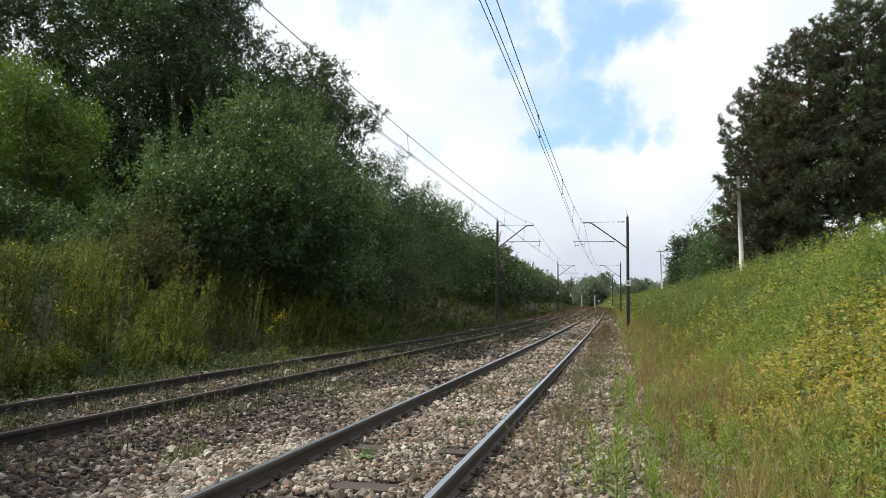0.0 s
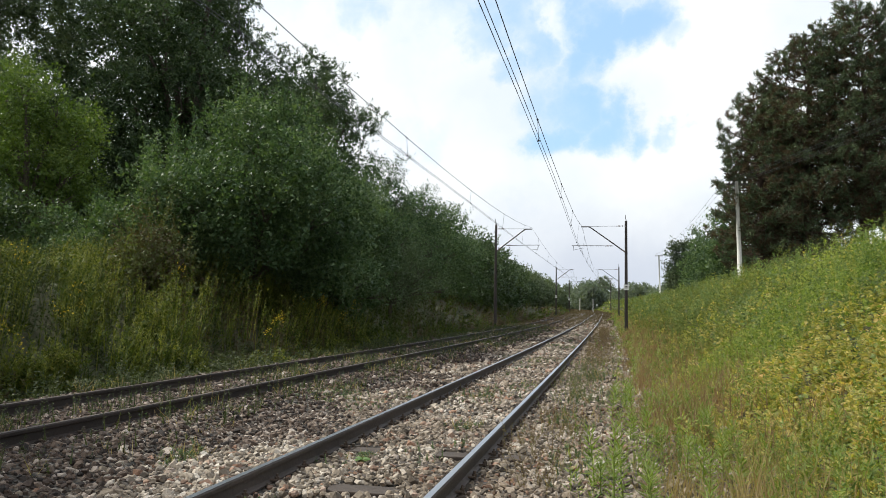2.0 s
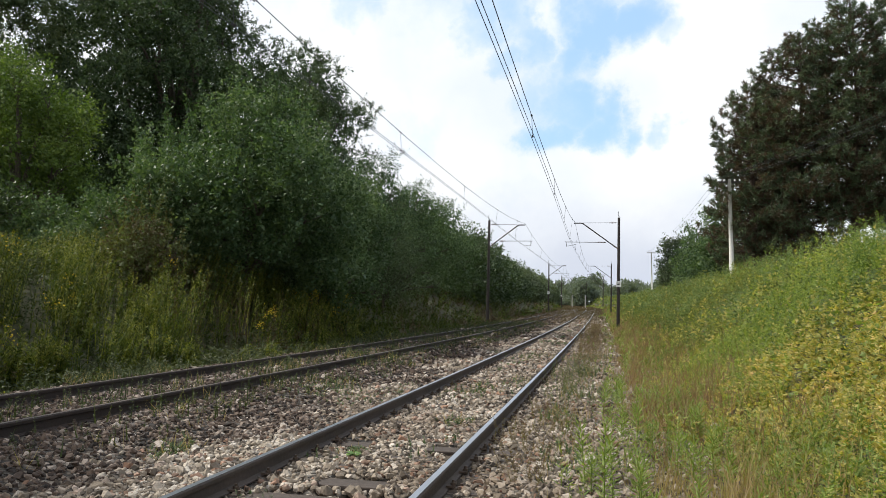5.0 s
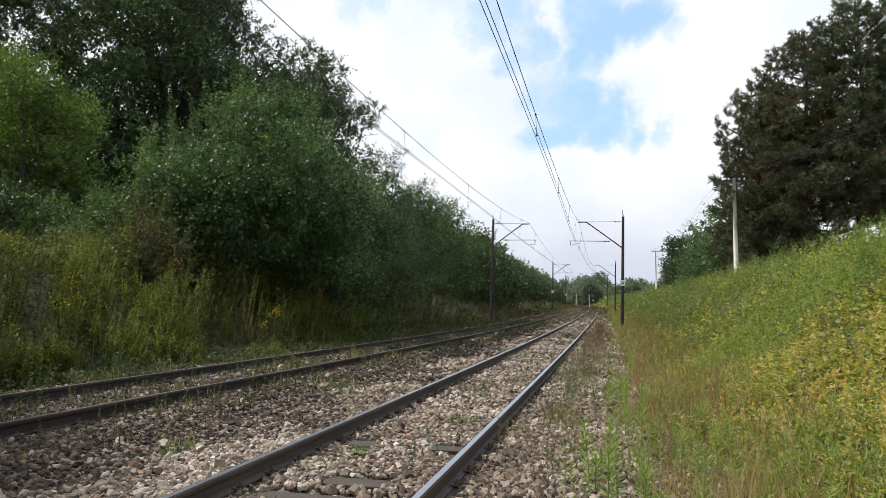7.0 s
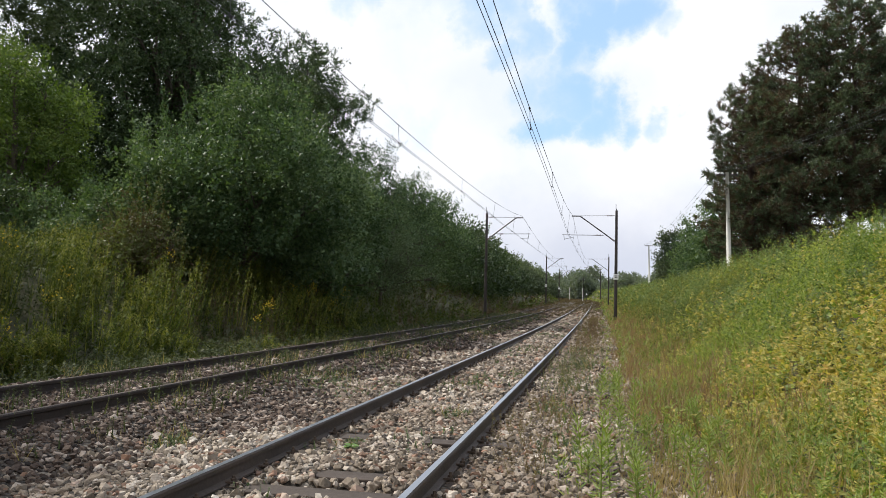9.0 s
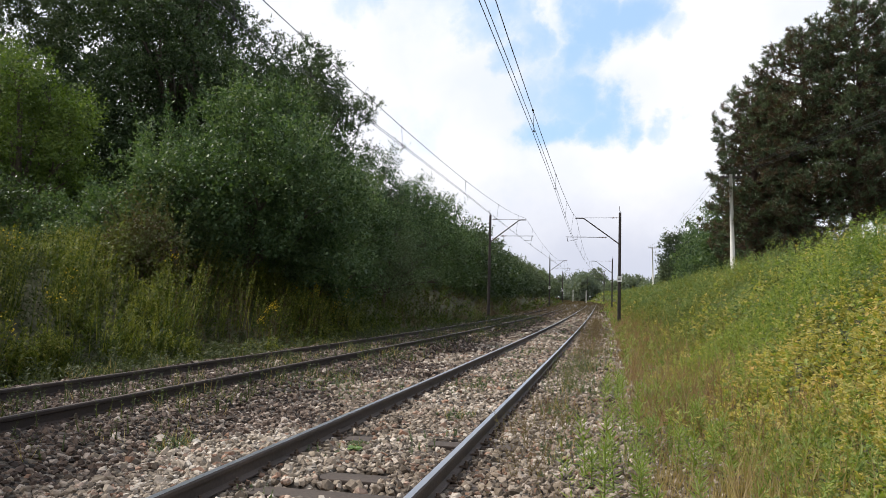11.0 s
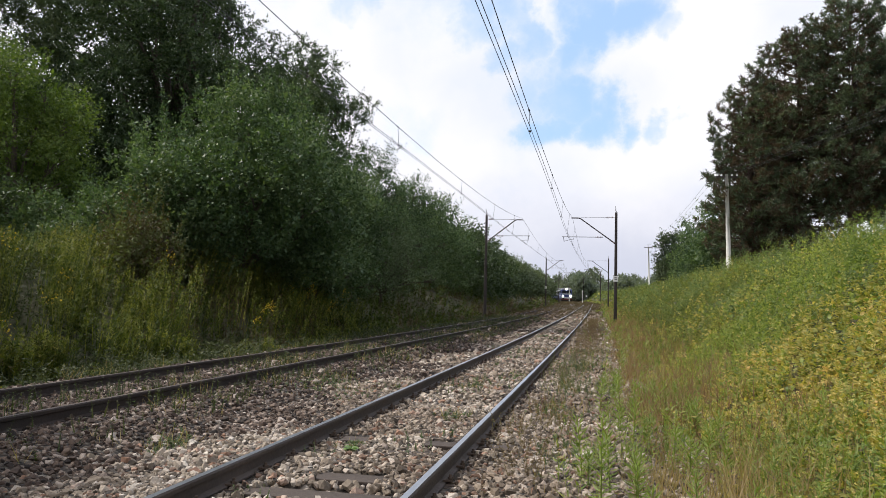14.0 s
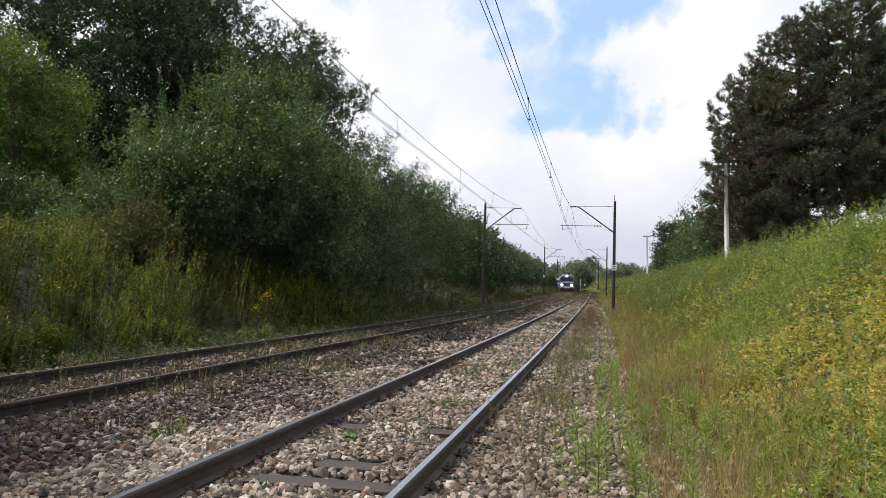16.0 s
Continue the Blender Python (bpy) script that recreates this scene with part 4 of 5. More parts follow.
def blades(rng, x, y, height, n_blade, width, spread=0.3, floor=None):
    n = len(x)
    z = (land(x, y) if floor is None else floor(x, y)) - 0.02
    root = np.repeat(np.stack([x, y, z], -1)[:, None], n_blade, 1) + rng.normal(size=(n, n_blade, 3)) * np.array([0.05, 0.05, 0])
    root = root.reshape(-1, 3)
    way = unit(np.stack([rng.normal(0, spread, len(root)), rng.normal(0, spread, len(root)), np.ones(len(root))], -1))
    side = unit(np.cross(way, rng.normal(size=way.shape)))
    h = np.repeat(height, n_blade) * rng.uniform(0.5, 1.15, len(root))
    return leaf_quads(root, way, side, h, np.full(len(root), width), 0.06)


def field(rng, x0, x1, y0, y1, per_m2, patch=None):
    n = int((x1 - x0) * (y1 - y0) * per_m2)
    x, y = rng.uniform(x0, x1, n), rng.uniform(y0, y1, n)
    if patch is not None:
        k = rng.random(n) < patch(x, y)
        x, y = x[k], y[k]
    return x, y


def vegetation(name, label, pieces, mat):
    v, f = merge(pieces)
    ob = mesh_part(name, v, f, mat)
    return tagged(ob, label, "weeds" if "weed" in name else "grass", kind="stuff")


def make_right_bank():
    rng = np.random.default_rng(31)
    green, yellow, dry, tall, far, faryel, rust, ridge, broad, brown, grey = [], [], [], [], [], [], [], [], [], [], []

    def sh(y):
        return main_x(y) + 1.963

    def sunny(x, y):
        """The patch of the bank that has turned yellow."""
        return np.exp(-((x - 2.5) / 0.9) ** 2 - ((y - 9.5) / 3.5) ** 2)

    for y0, y1, dens, leaf, nl in ((-12, 3.4, 11, 0.15, 16), (3.4, 9, 105, 0.068, 26), (9, 18, 70, 0.085, 22), (18, 34, 36, 0.12, 20), (34, 62, 14, 0.17, 20), (62, 130, 4.4, 0.30, 18), (130, 270, 0.8, 0.6, 16)):
        x, y = field(rng, 0.7, 6.6, y0, y1, dens)
        k = (x > 0.8 + rng.random(len(x)) * 1.2 + 0.3 * np.sin(y * 1.1)) & (x * x + y * y > 7.5)
        x, y = x[k], y[k]
        h = (0.28 + 0.5 * smooth01(1.2, 5.0, x)) * rng.uniform(0.5, 1.3, len(x)) * (0.75 + 0.45 * blotch(x, y, 1.7, 2.2))
        p = blotch(x, y, 0.75, 0.4) * smooth01(0.6, 1.6, x) * smooth01(5.6, 3.6, x)
        yel = rng.random(len(x)) < (0.10 + 0.42 * p + 0.4 * sunny(x, y)) * (1.0 if y0 < 18 else 0.45 if y0 < 34 else 0.15)
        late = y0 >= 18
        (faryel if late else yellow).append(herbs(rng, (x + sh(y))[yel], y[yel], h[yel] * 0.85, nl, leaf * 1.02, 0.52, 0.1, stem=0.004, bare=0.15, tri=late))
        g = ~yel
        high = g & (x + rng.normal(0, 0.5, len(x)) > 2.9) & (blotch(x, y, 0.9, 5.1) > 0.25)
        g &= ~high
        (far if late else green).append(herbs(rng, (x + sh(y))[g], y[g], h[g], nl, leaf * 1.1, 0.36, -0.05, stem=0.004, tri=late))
        ridge.append(herbs(rng, (x + sh(y))[high], y[high], h[high] * 1.1, nl, leaf * 1.15, 0.36, -0.05, stem=0.004, tri=True))
        # broad leaves of creepers lying over the weeds, in yellowing patches
        if 3 < y0 < 34:
            x, y = field(rng, 0.9, 6.4, y0, y1, {3.4: 520, 9: 330, 18: 130}[y0])
            k = (rng.random(len(x)) < 0.10 + 0.5 * blotch(x, y, 0.75, 0.4) * smooth01(0.9, 1.8, x) + 0.8 * sunny(x, y)) & (x * x + y * y > 8)
            x, y = x[k], y[k]
            b = np.stack([x + sh(y), y, land(x + sh(y), y) + (0.10 + 0.34 * smooth01(1.2, 5.0, x)) * (0.7 + 0.5 * blotch(x, y, 1.7, 2.2)) * rng.uniform(0.5, 1.25, len(x))], -1)
            way = rng.normal(size=b.shape) * np.array([1, 1, 0.25]) + np.array([-0.5, -0.3, -0.1])
            fresh = rng.random(len(b)) < 0.3 + 0.5 * smooth01(3.0, 4.6, x) + 0.25 * smooth01(12, 18, y)
            for lst, pick in ((broad, ~fresh), (green, fresh)):
                lst.append(scatter_leaves(rng, b[pick], way[pick], leaf * 0.85, 0.8, 0.3, 0.08, False, 0.9))
        # fringe of dry and reddish grass beside the ballast
        x, y = field(rng, -0.75, 3.6, y0, y1, dens * (0.62 if y0 < 9 else 0.9 if y0 < 34 else 1.5))
        k = rng.random(len(x)) < np.clip(0.30 + (x + 0.35) * 0.9, 0.05, 1) * smooth01(3.0, 1.4, x) * (0.35 + 0.65 * blotch(x, y, 1.3, 1.1))
        k &= (x * x + y * y > 9)
        x, y = x[k], y[k]
        h = rng.uniform(0.25, 0.75, len(x)) * (0.5 + 0.35 * smooth01(0.0, 1.2, x))
        red = (y > 8) & (rng.random(len(x)) < 0.65) & (x < 2.0 + 0.03 * y)
        for lst, pick in ((dry, ~red), (rust, red)):
            lst.append(blades(rng, (x + sh(y))[pick], y[pick], h[pick], 7, 0.0055 * leaf / 0.055, 0.3))
        x, y = field(rng, -0.6, 2.2, y0, y1, dens * (0.26 if y0 < 9 else 0.16))
        k = (x * x + y * y > 10) & (rng.random(len(x)) < blotch(x, y, 1.4, 2.0) * (0.06 + 0.94 * smooth01(-0.3, 0.6, x)))
        x, y = x[k], y[k]
        tall.append(herbs(rng, x + sh(y), y, rng.uniform(0.25, 0.6, len(x)), nl, leaf * 1.5, 0.2, -0.25, stem=0.004, bare=0.05, lean=0.1, tri=True))
    # wispy brownish weeds in the ballast beside the rail
    for x, y, r, hh in ((-0.74, 7.3, 0.16, 0.34), (-0.84, 8.6, 0.14, 0.30), (-0.62, 6.6, 0.13, 0.26), (-0.72, 10.0, 0.14, 0.28), (-0.45, 9.2, 0.12, 0.24), (-0.55, 12.6, 0.2, 0.42), (-0.62, 14.8, 0.22, 0.45), (-0.5, 17.5, 0.25, 0.45),
                        (-0.42, 21.0, 0.25, 0.5), (-0.5, 25.0, 0.25, 0.5), (-0.45, 30.0, 0.3, 0.5), (-0.5, 36.0, 0.3, 0.5), (-0.5, 43.0, 0.3, 0.5), (-0.6, 51.0, 0.3, 0.5)):
        n = int(150 * r * (1 + y / 30))
        xx, yy = x + rng.normal(0, r, n) + float(sh(y)), y + rng.normal(0, r * (1.5 + y * 0.12), n)
        (grey if 12 < y < 20 else brown).append(herbs(rng, xx, yy, rng.uniform(0.4, 1.1, n) * hh, 22, 0.022 + 0.0012 * y, 0.3, -0.1, stem=0.003, lean=0.3, floor=bed_height))
    vegetation("weeds", "grey-green weeds in the ballast beside the rail", grey, L_GREYWEED)
    vegetation("weeds", "blue-green weeds along the crest of the bank", ridge, L_RIDGE)
    vegetation("weeds", "broad yellowing creeper leaves over the bank", broad, L_BANK)
    vegetation("weeds", "wispy brownish weeds in the ballast beside the rail", brown, L_WISP)
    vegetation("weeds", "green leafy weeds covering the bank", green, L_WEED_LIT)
    vegetation("weeds", "yellowing leafy weeds covering the bank", yellow, L_BANK)
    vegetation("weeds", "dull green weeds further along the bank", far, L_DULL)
    vegetation("weeds", "yellowing weeds further along the bank", faryel, L_BANK)
    vegetation("dry_grass", "dry tan and reddish grass at the foot of the bank", dry, L_DRY)
    vegetation("dry_grass", "withered reddish-brown grass along the foot of the bank", rust, L_RED)
    vegetation("weeds", "fresh green horseweed stems at the edge of the ballast", tall, L_GRASS)


L_RIDGE = leafy("crest_weed_leaf", [(0.055, 0.09, 0.035), (0.13, 0.18, 0.07), (0.26, 0.30, 0.12)], 0.42, 0.55, 0.6)
L_GREYWEED = leafy("grey_weed_leaf", [(0.07, 0.082, 0.04), (0.13, 0.14, 0.075), (0.20, 0.185, 0.12)], 0.35, 0.7, 1.2, 0.1)
L_WISP = leafy("wispy_weed", [(0.10, 0.065, 0.045), (0.17, 0.12, 0.085), (0.15, 0.15, 0.07)], 0.35, 0.75, 1.5, 0.1)
L_RED = leafy("reddish_grass", [(0.14, 0.09, 0.06), (0.26, 0.16, 0.11), (0.29, 0.22, 0.11)], 0.3, 0.8, 0.4, 0.1)
# further bank weeds: drier brown-green, and darkened in colour for shade
L_DULL = leafy("dull_shaded_bank_leaf", [(0.05, 0.068, 0.02), (0.12, 0.145, 0.035), (0.23, 0.215, 0.06)], 0.4, 0.6, 0.3)
# low weeds of the left side: shade put into their dark colour
L_LOW = leafy("shaded_low_weed_leaf", [(0.022, 0.034, 0.012), (0.045, 0.06, 0.02), (0.11, 0.12, 0.05)], 0.3, 0.6, 0.9)
# right bank weeds: lighter colour, with the sunlight on that bank painted in
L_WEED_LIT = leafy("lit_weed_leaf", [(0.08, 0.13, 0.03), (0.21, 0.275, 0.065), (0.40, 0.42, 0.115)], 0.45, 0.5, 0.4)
make_right_bank()


def make_left_bank():
    rng = np.random.default_rng(32)
    green, rusty, flower, plume, cover = [], [], [], [], []
    for y0, y1, dens, leaf, nl in ((-12, 6, 3, 0.26, 18), (6, 16, 24, 0.12, 26), (16, 30, 24, 0.135, 26), (30, 52, 13, 0.17, 20), (52, 100, 4.5, 0.30, 18), (100, 220, 0.8, 0.5, 16)):
        n = int(9 * (y1 - y0) * dens)
        y = rng.uniform(y0, y1, n)
        u = rng.uniform(1.55, 10.5, n)
        clump = np.arange(n) // 14 * 14
        tilt = rng.normal(0.16, 0.16, n)[clump]
        if 5 < y0 < 30:
            u, y = u[clump] + rng.normal(0, 0.17, n), y[clump] + rng.normal(0, 0.17, n)
        tall = rng.uniform(0.55, 1.25, n)[clump]
        x = left_x(y) - u
        h = tall * (0.22 + 1.35 * smooth01(1.7, 4.2, u)) * rng.uniform(0.75, 1.15, n) * (0.72 + 0.45 * blotch(x, y, 1.9, 0.3))
        if 5 < y0 < 30:
            h = np.minimum(h, np.maximum(1.2 + 0.095 * y - land(x, y), 0.5) * rng.uniform(0.8, 1.08, n))
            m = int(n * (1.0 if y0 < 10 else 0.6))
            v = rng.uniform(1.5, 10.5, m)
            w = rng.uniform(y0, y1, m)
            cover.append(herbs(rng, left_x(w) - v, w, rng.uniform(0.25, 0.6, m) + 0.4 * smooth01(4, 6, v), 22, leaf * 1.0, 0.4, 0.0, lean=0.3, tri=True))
        far = smooth01(26, 34, y)
        keep = rng.random(n) < 1 - 0.5 * far * smooth01(3, 5, u)
        h = h * (1 - 0.3 * far)
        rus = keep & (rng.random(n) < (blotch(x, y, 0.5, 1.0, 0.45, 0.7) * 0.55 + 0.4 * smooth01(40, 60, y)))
        g = keep & ~rus
        green.append(herbs(rng, x[g], y[g], h[g], nl, leaf * 1.2, 0.3, -0.25, lean=0.08, tri=True, tilt=tilt[g]))
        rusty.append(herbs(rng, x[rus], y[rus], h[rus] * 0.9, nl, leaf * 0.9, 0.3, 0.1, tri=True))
        if 5 < y0 < 30:
            plume.append(herbs(rng, x[g], y[g], h[g] * 1.06, 18, leaf * 0.75, 0.35, -0.4, lean=0.08, bare=0.66, tri=True, tilt=tilt[g]))
            f = g & (h > 0.8) & (u < 5.0) & (rng.random(n) < 0.09) & (blotch(x, y, 0.9, 3.0) > 0.4)
            m = int(f.sum())
            zt = land(x[f], y[f]) + h[f]
            c = np.stack([x[f], y[f], zt], -1)
            q = np.repeat(c[:, None], 26, 1) + rng.normal(size=(m, 26, 3)) * np.array([0.07, 0.07, 0.09])
            flower.append(scatter_leaves(rng, q.reshape(-1, 3), np.zeros((m * 26, 3)), 0.045, 0.7))
    vegetation("weeds", "tall green goldenrod and nettles on the bank", green, L_WEED_SHADED)
    vegetation("weeds", "low weeds under the goldenrod, coloured dark for shade", cover, L_LOW)
    vegetation("weeds", "pale budding tops of the goldenrod", plume, L_PLUME)
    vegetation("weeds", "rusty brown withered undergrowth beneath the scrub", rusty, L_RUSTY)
    vegetation("weeds", "yellow goldenrod flower heads among the weeds", flower, L_FLOWER)


make_left_bank()


def make_track_weeds():
    rng = np.random.default_rng(33)
    a, b, c = [], [], []
    for y0, y1, k in ((4, 14, 1.0), (14, 30, 1.5), (30, 60, 2.2)):
        # on and beside the rusty track
        n = int((y1 - y0) * 190 / k)
        y = rng.uniform(y0, y1, n)
        w = np.where(rng.random(n) < 0.45, rng.uniform(-2.0, -0.85, n), np.where(rng.random(n) < 0.6, rng.uniform(-0.6, 0.6, n), rng.uniform(0.85, 1.7, n)))
        x = left_x(y) + w
        keep = rng.random(n) < 0.25 + 0.75 * blotch(x, y, 1.6, 0.7)
        x, y = x[keep], y[keep]
        h = rng.uniform(0.06, 0.3, len(x))
        a.append(herbs(rng, x, y, h, 16, 0.045 * k, 0.4, floor=bed_height, tri=True))
        b.append(blades(rng, x[::7], y[::7], h[::7] * 1.1, 5, 0.006 * k, 0.4, floor=bed_height))
        # tufts between the tracks and in the main track
        n = int((y1 - y0) * 3.2 / k)
        y = rng.uniform(y0, y1, n)
        x = main_x(y) + np.where(rng.random(n) < 0.5, rng.uniform(-2.9, -1.0, n), rng.uniform(-0.5, 0.5, n))
        keep = blotch(x, y, 1.1, 5.0, 0.5, 0.75) > 0.5
        x, y = x[keep], y[keep]
        rep_ = 7
        x = np.repeat(x, rep_) + rng.normal(0, 0.10, len(x) * rep_)
        y = np.repeat(y, rep_) + rng.normal(0, 0.14, len(y) * rep_)
        c.append(herbs(rng, x, y, rng.uniform(0.04, 0.15, len(x)), 18, 0.025 * k, 0.4, floor=bed_height))
    for x, y, r, h in ((-4.41, 12.37, 0.3, 0.16), (-3.99, 6.97, 0.09, 0.28), (-2.05, 13.2, 0.30, 0.22), (-1.55, 14.6, 0.25, 0.2), (-1.75, 9.5, 0.10, 0.2), (-2.3, 7.3, 0.06, 0.13), (-0.55, 10.2, 0.22, 0.35), (-0.35, 13.0, 0.3, 0.4),
                       (-0.25, 7.4, 0.2, 0.32), (-3.6, 11.6, 0.35, 0.14), (-4.4, 12.5, 0.3, 0.2), (-0.4, 17.0, 0.35, 0.4), (-0.45, 22.0, 0.4, 0.4), (-1.9, 22.0, 0.4, 0.25)):
        n = int(24 + 120 * r)
        xx, yy = x + rng.normal(0, r * 0.8, n), y + rng.normal(0, r * 2.2, n)
        c.append(herbs(rng, xx, yy, rng.uniform(0.3, 1.0, n) * h * 0.6, 20, 0.04, 0.32, lean=0.35, floor=bed_height))
        b.append(blades(rng, xx, yy, rng.uniform(0.4, 1.0, n) * h, 2, 0.005, 0.45, floor=bed_height))
    far = []
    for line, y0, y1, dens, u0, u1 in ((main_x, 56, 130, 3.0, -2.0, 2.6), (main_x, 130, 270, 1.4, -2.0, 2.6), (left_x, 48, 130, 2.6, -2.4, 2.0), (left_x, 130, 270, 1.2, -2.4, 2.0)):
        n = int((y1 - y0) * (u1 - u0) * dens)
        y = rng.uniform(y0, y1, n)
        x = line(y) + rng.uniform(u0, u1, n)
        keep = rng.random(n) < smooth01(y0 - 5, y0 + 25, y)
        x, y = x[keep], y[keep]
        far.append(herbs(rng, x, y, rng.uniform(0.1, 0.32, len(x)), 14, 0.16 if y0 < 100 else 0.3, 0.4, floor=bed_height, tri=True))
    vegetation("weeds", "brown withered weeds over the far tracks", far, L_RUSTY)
    vegetation("weeds", "low weeds growing in the rusty track", a, L_LOW)
    vegetation("dry_grass", "thin dry grass blades between the rails", b, L_DRY)
    vegetation("weeds", "small grey-green weed tufts in the ballast", c, L_GREY)


make_track_weeds()


def make_broadleaf_plant(x, y, size, n, seed, label):
    """A small rosette plant: a stem and rounded leaves, each a part."""
    rng = random.Random(seed)
    z = float(bed_height(np.array([x]), np.array([y]))[0])
    p = empty("rosette_plant", label, "plant", "rosette plants", at=(x, y, z))
    part("stem", tube(bmesh.new(), [(0, 0, -0.02), (0.01, 0, size * 0.8)], [0.006, 0.004], 5), L_LEAF, p)
    for i in range(n):
        a = 2 * math.pi * i / n + rng.uniform(-0.3, 0.3)
        up = rng.uniform(0.5, 0.9)
        bm = bmesh.new()
        rows = []
        for k in range(6):
            t = k / 5
            w = size * 0.42 * math.sin(math.pi * (0.08 + 0.84 * t)) ** 0.8
            c = Vector((math.cos(a) * size * t, math.sin(a) * size * t, size * (0.25 + up * t - 0.55 * t * t)))
            sd = Vector((-math.sin(a), math.cos(a), 0)) * w
            rows.append([bm.verts.new(c + sd + Vector((0, 0, 0.15 * w))), bm.verts.new(c), bm.verts.new(c - sd + Vector((0, 0, 0.15 * w)))])
        for r0, r1 in zip(rows, rows[1:]):
            for j in (0, 1):
                bm.faces.new((r0[j], r0[j + 1], r1[j + 1], r1[j]))
        part("leaf", bm, L_LEAF, p, smooth=True)
    return p


L_HORSE = leafy("horseweed_leaf", [(0.12, 0.175, 0.04), (0.25, 0.31, 0.075)], 0.4, 0.55)
L_LEAF = leafy("fresh_rosette_leaf", [(0.10, 0.18, 0.055), (0.20, 0.30, 0.09)], 0.35, 0.5)
make_broadleaf_plant(-5.35, 8.30, 0.11, 6, 1, "small fresh green broad-leaved plant beside the rusty rail")
make_broadleaf_plant(-5.29, 17.67, 0.16, 7, 2, "small fresh green broad-leaved plant in the ballast")
make_broadleaf_plant(-2.26, 7.08, 0.08, 6, 3, "tiny green seedling between the main rails")



def make_horseweed(x, y, h, seed):
    """An upright weed: one stem with narrow leaves all the way up."""
    rng = np.random.default_rng(seed)
    z = max(float(land(x, y)), float(bed_height(np.array([x]), np.array([y]))[0]))
    p = empty("horseweed", "fresh green horseweed with narrow upright leaves", "plant", "horseweeds", at=(x, y, z - 0.02))
    way = np.array([rng.normal(0, 0.07), rng.normal(0, 0.07), 1.0])
    part("stem", tube(bmesh.new(), [(0, 0, 0), tuple(way * h * 0.5), tuple(way * h)], [0.006, 0.005, 0.002], 5), L_HORSE, p)
    n = int(90 * h) + 14
    t = (0.08 + 0.92 * (np.arange(n) + 0.5) / n)[:, None]
    a = np.arange(n) * 2.4
    out = unit(np.stack([np.cos(a), np.sin(a), 0.25 + 0.9 * t[:, 0] ** 2 + rng.normal(0, 0.15, n)], -1))
    ln = (0.05 + 0.065 * np.sin(np.pi * (0.15 + 0.7 * t[:, 0]))) * rng.uniform(0.8, 1.15, n)
    side = unit(np.cross(out, np.array([0, 0, 1.0])) + rng.normal(size=out.shape) * 0.2)
    v, f = leaf_quads(way * h * t, out, side, ln, ln * 0.17, 0.06)
    mesh_part("foliage", v, f, L_HORSE, p)


_r = random.Random(77)
for i in range(46):
    yy = 5.3 + 8.5 * (i / 46) ** 1.15 + _r.uniform(-0.15, 0.15)
    make_horseweed(_r.choice((0.02, 0.30, 0.62, 1.0)) + _r.gauss(0, 0.08) + 0.02 * (yy - 7), yy, _r.uniform(0.26, 0.5), 300 + i)

# ================= train =================
M_BLUE = plain("locomotive_blue", (0.03, 0.05, 0.16), 0.4, 0, 0.15, 3, 0.03)
M_PALE = plain("pale_grey_paint", (0.50, 0.53, 0.56), 0.45, 0, 0.12, 3, 0.03)
M_ROOF = plain("grey_roof", (0.16, 0.16, 0.17), 0.7, 0, 0.25, 3, 0.1)
M_GLASS = plain("dark_window_glass", (0.02, 0.025, 0.03), 0.08, 0, 0.1, 2, 0.0)
M_BEAM = plain("dull_red_paint", (0.16, 0.035, 0.025), 0.6, 0, 0.3, 4, 0.1)
M_UNDER = plain("sooty_underframe", (0.025, 0.022, 0.02), 0.8, 0.2, 0.3, 5, 0.2)


def glow(name, color, power):
    return material(name, lambda g: g.n("Emission", Color=(*color, 1), Strength=power).outputs[0])


M_LAMP = glow("lit_headlamp", (1.0, 0.97, 0.92), 30.0)


def loft(bm, rings):
    vs = [[bm.verts.new(p) for p in r] for r in rings]
    for a, b in zip(vs, vs[1:]):
        k = len(a)
        for i in range(k):
            bm.faces.new((a[i], a[(i + 1) % k], b[(i + 1) % k], b[i]))
    bm.faces.new(vs[0][::-1])
    bm.faces.new(vs[-1])
    bmesh.ops.recalc_face_normals(bm, faces=bm.faces)
    return bm


def hull(w, z0, z1, y, cham=0.0):
    h = w / 2
    return [(-h, y, z0), (h, y, z0), (h, y, z1 - cham), (h - cham * 1.5, y, z1), (-h + cham * 1.5, y, z1), (-h, y, z1 - cham)]


def wheelset(parent, y):
    w = part("wheelset", tube(bmesh.new(), [(-0.95, y, 0.5), (0.95, y, 0.5)], 0.08, 8), M_UNDER, parent)
    for e in (-0.75, 0.75):
        part("wheel", tube(bmesh.new(), [(e - 0.065, y, 0.5), (e + 0.065, y, 0.5)], 0.5, 20), M_UNDER, w)


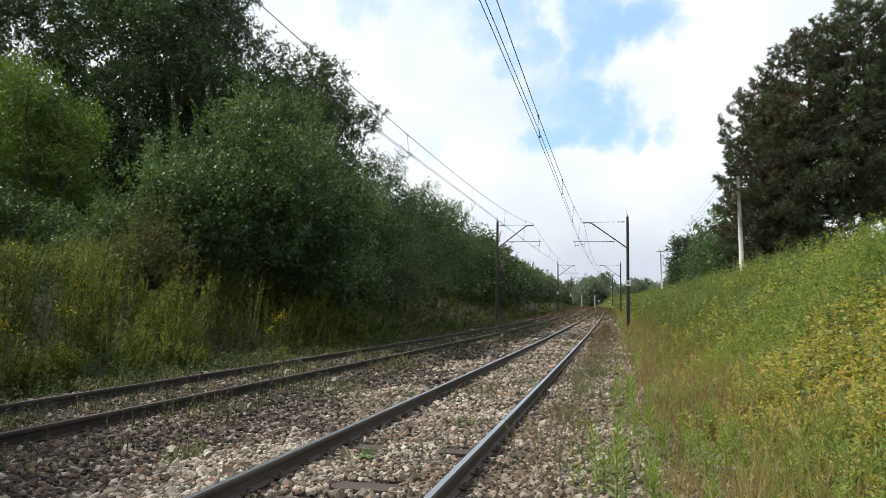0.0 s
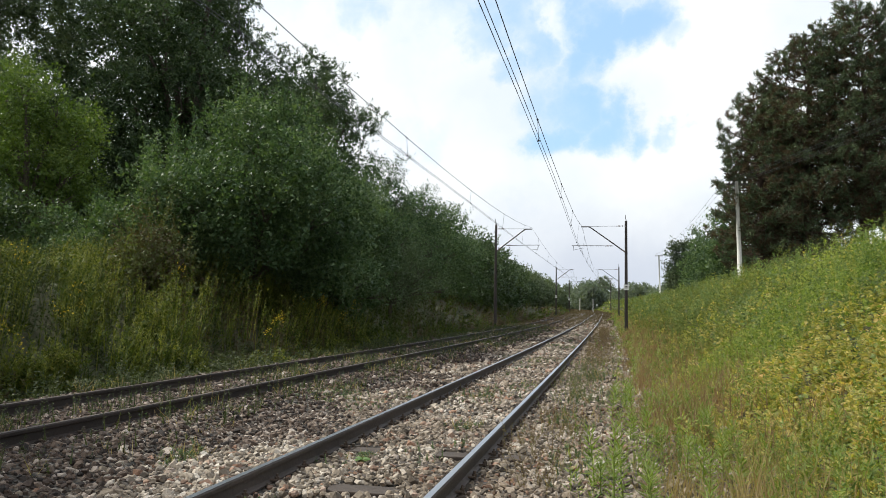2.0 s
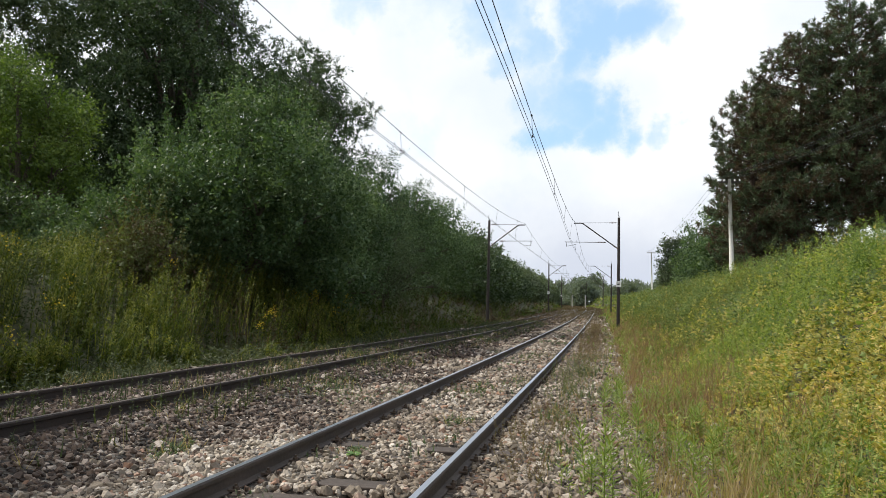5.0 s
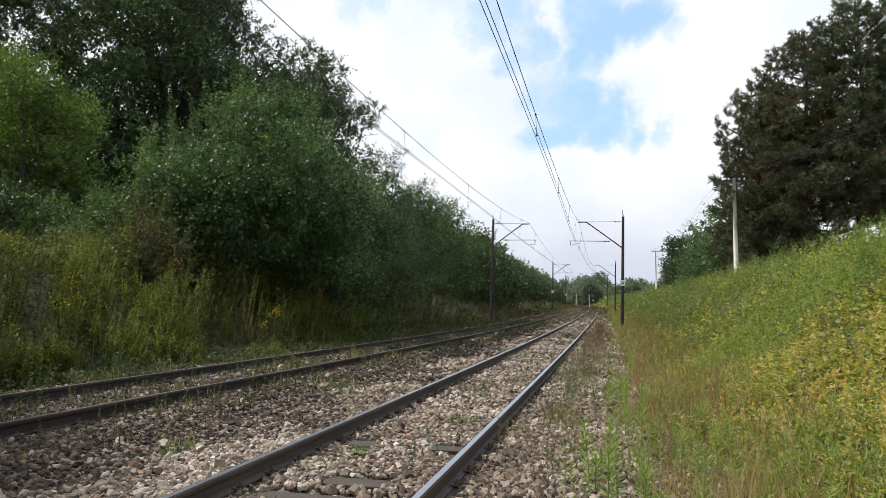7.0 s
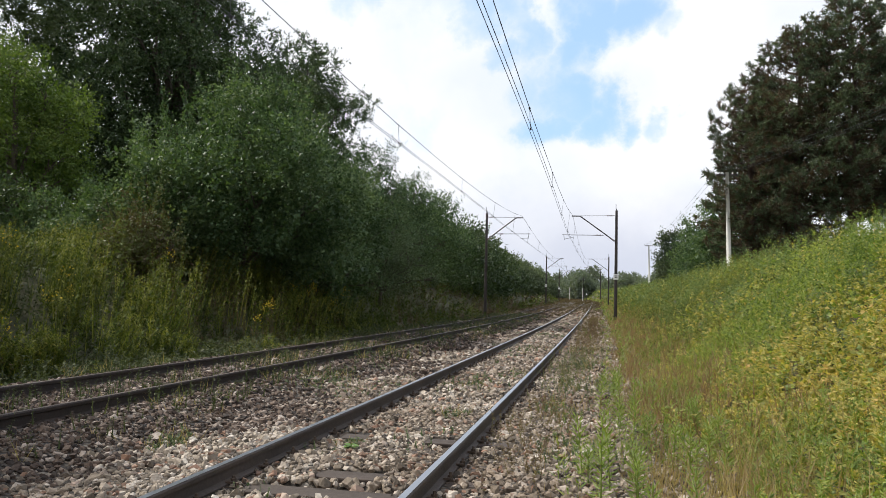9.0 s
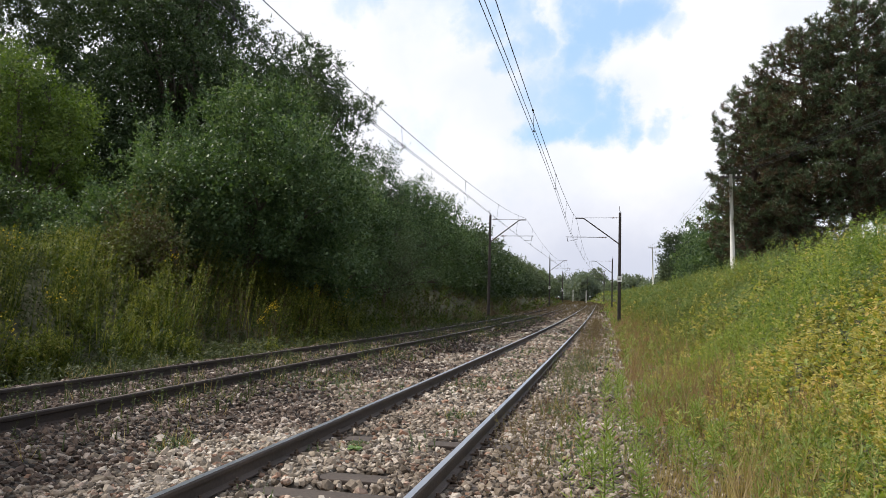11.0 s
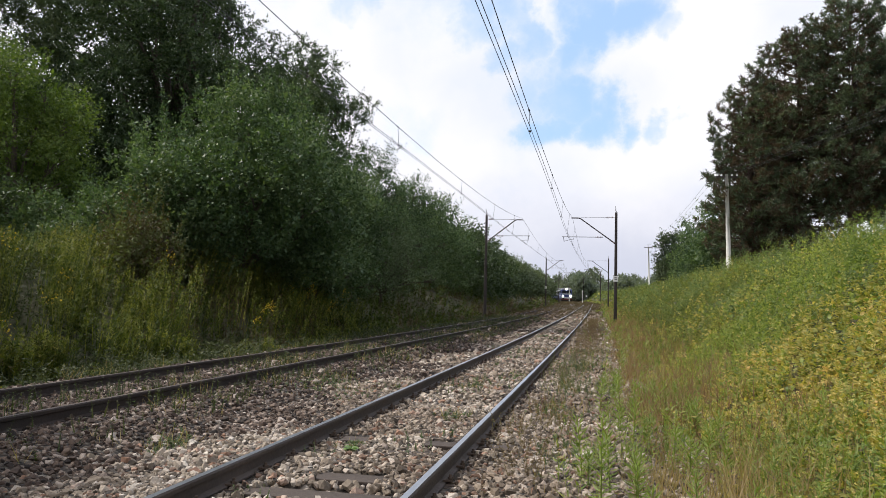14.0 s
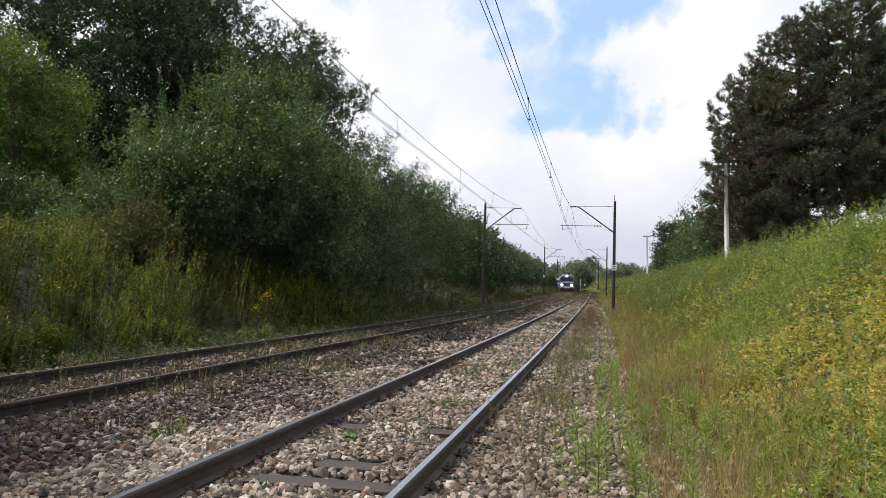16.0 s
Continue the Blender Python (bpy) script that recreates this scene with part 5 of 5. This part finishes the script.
def make_loco():
    """Front at y = 0, facing -y; rail top at z = 0."""
    loco = empty("electric_locomotive", "blue electric locomotive with lit headlamps and pale front band", "locomotive")
    part("body", loft(bmesh.new(), [hull(2.7, 1.2, 2.1, 0.0, 0.05), hull(2.9, 1.05, 2.2, 0.12, 0.05), hull(3.0, 1.05, 2.2, 15.0, 0.05)]), M_BLUE, loco)
    part("cab", loft(bmesh.new(), [hull(2.6, 2.2, 3.3, 0.18, 0.12), hull(2.9, 2.2, 3.5, 0.55, 0.15), hull(2.96, 2.2, 3.5, 15.0, 0.15)]), M_BLUE, loco)
    part("roof", loft(bmesh.new(), [hull(2.3, 3.3, 3.62, 0.35, 0.15), hull(2.5, 3.48, 3.86, 0.9, 0.2), hull(2.5, 3.48, 3.86, 14.6, 0.2)]), M_ROOF, loco)
    part("front_band", box(bmesh.new(), (-1.42, -0.03, 1.10), (1.42, 0.1, 1.42), 0.02), M_PALE, loco, "pale band over the buffers")
    part("waist_band", box(bmesh.new(), (-1.36, 0.10, 2.14), (1.36, 0.3, 2.32), 0.02), M_PALE, loco, "pale band under the windscreens")
    for e in (-1, 1):
        part("handrail", tube(bmesh.new(), [(e * 1.3, -0.04, 1.45), (e * 1.3, -0.08, 1.8), (e * 1.3, 0.1, 2.15)], 0.025, 5), M_PALE, loco)
        part("side_stripe", box(bmesh.new(), (e * 1.5 - 0.012, 0.6, 1.7), (e * 1.5 + 0.012, 14.9, 1.95)), M_PALE, loco, "pale stripe along the side")
    for x0, x1 in ((-1.18, -0.08), (0.08, 1.18)):
        f = part("windscreen", box(bmesh.new(), (x0, 0.06, 2.45), (x1, 0.4, 3.15), 0.04), M_GLASS, loco)
        part("frame", box(bmesh.new(), (x0 - 0.05, 0.10, 2.38), (x1 + 0.05, 0.3, 2.45), 0.01), M_PALE, f)
    for x, z, r in ((-0.98, 1.72, 0.22), (0.98, 1.72, 0.22), (0.0, 3.55, 0.2)):
        h = part("headlamp", tube(bmesh.new(), [(x, -0.06, z), (x, 0.6, z)], r + 0.06, 14), M_PALE, loco)
        part("lens", tube(bmesh.new(), [(x, -0.085, z), (x, -0.065, z)], r, 14), M_LAMP, h, "lit white lens")
    for x in (-0.87, 0.87):
        b = part("buffer", tube(bmesh.new(), [(x, -0.62, 1.03), (x, 0.1, 1.03)], 0.1, 10), M_UNDER, loco)
        part("buffer_head", tube(bmesh.new(), [(x, -0.66, 1.03), (x, -0.62, 1.03)], 0.23, 14), M_UNDER, b)
    part("buffer_beam", box(bmesh.new(), (-1.4, -0.02, 0.75), (1.4, 0.3, 1.12), 0.03), M_BEAM, loco, "dull red buffer beam")
    part("snow_plough", box(bmesh.new(), (-1.25, 0.0, 0.22), (1.25, 0.12, 0.7), 0.03), M_UNDER, loco)
    part("underframe", box(bmesh.new(), (-1.35, 0.4, 0.45), (1.35, 14.6, 1.05), 0.05), M_UNDER, loco)
    for y in (2.0, 5.0, 10.2, 13.2):
        wheelset(loco, y)
    for k in range(5):
        for e in (-1, 1):
            part("side_window", box(bmesh.new(), (e * 1.49 - 0.02, 2.5 + k * 2.2, 2.5), (e * 1.49 + 0.02, 3.6 + k * 2.2, 3.1), 0.01), M_GLASS, loco)
    for y0, up in ((2.6, False), (11.0, True)):
        bm = bmesh.new()
        top = 5.35 if up else 4.25
        for e in (-0.5, 0.5):
            tube(bm, [(e, y0, 3.9), (e * 1.1, y0 - 0.9, (3.9 + top) / 2), (e * 1.2, y0, top)], 0.03, 5)
            tube(bm, [(e, y0, 3.9), (e * 1.1, y0 + 0.9, (3.9 + top) / 2), (e * 1.2, y0, top)], 0.03, 5)
        tube(bm, [(-0.9, y0, top + 0.05), (0.9, y0, top + 0.05)], 0.04, 5)
        part("pantograph", bm, M_UNDER, loco)
    return loco


def make_coach():
    c = empty("passenger_coach", "blue and pale grey passenger coach behind the locomotive", "railway coach", "coaches of the train")
    part("body", loft(bmesh.new(), [hull(2.85, 1.0, 2.0, 0.3, 0.02), hull(2.85, 1.0, 2.0, 24.2, 0.02)]), M_BLUE, c)
    part("window_band", loft(bmesh.new(), [hull(2.84, 2.0, 3.3, 0.3, 0.05), hull(2.84, 2.0, 3.3, 24.2, 0.05)]), M_PALE, c)
    part("roof", loft(bmesh.new(), [hull(2.8, 3.3, 4.0, 0.3, 0.4), hull(2.8, 3.3, 4.0, 24.2, 0.4)]), M_ROOF, c)
    part("underframe", box(bmesh.new(), (-1.2, 0.5, 0.45), (1.2, 24.0, 1.0), 0.05), M_UNDER, c)
    for k in range(10):
        for e in (-1, 1):
            part("window", box(bmesh.new(), (e * 1.42 - 0.02, 1.6 + k * 2.2, 2.15), (e * 1.42 + 0.02, 2.9 + k * 2.2, 3.0), 0.02), M_GLASS, c)
    for y in (2.5, 5.0, 19.5, 22.0):
        wheelset(c, y)
    return c


def train_pose(s, length):
    """On the rusty track, front at s, facing the start of the line."""
    a, b = Vector((float(left_x(s)), s, float(left_z(s)))), Vector((float(left_x(s + length)), s + length, float(left_z(s + length))))
    d = b - a
    return pose(*a, math.degrees(math.asin(d.z / d.length)), 0, math.degrees(math.atan2(-d.x, d.y)))


LOCO = make_loco()
COACH = make_coach()
COACH2 = copy_thing(COACH, pose(0, 700, 0))
SPEED, FRONT_END = 24.0, 165.0     # metres a second; where the front stands at the end


def motions():
    for thing, back, length in ((LOCO, 0.0, 15.0), (COACH, 15.9, 24.5), (COACH2, 40.4, 24.5)):
        walk(thing, [(t * 0.5, train_pose(FRONT_END + SPEED * (16 - t * 0.5) + back, length)) for t in range(33)])


motions()
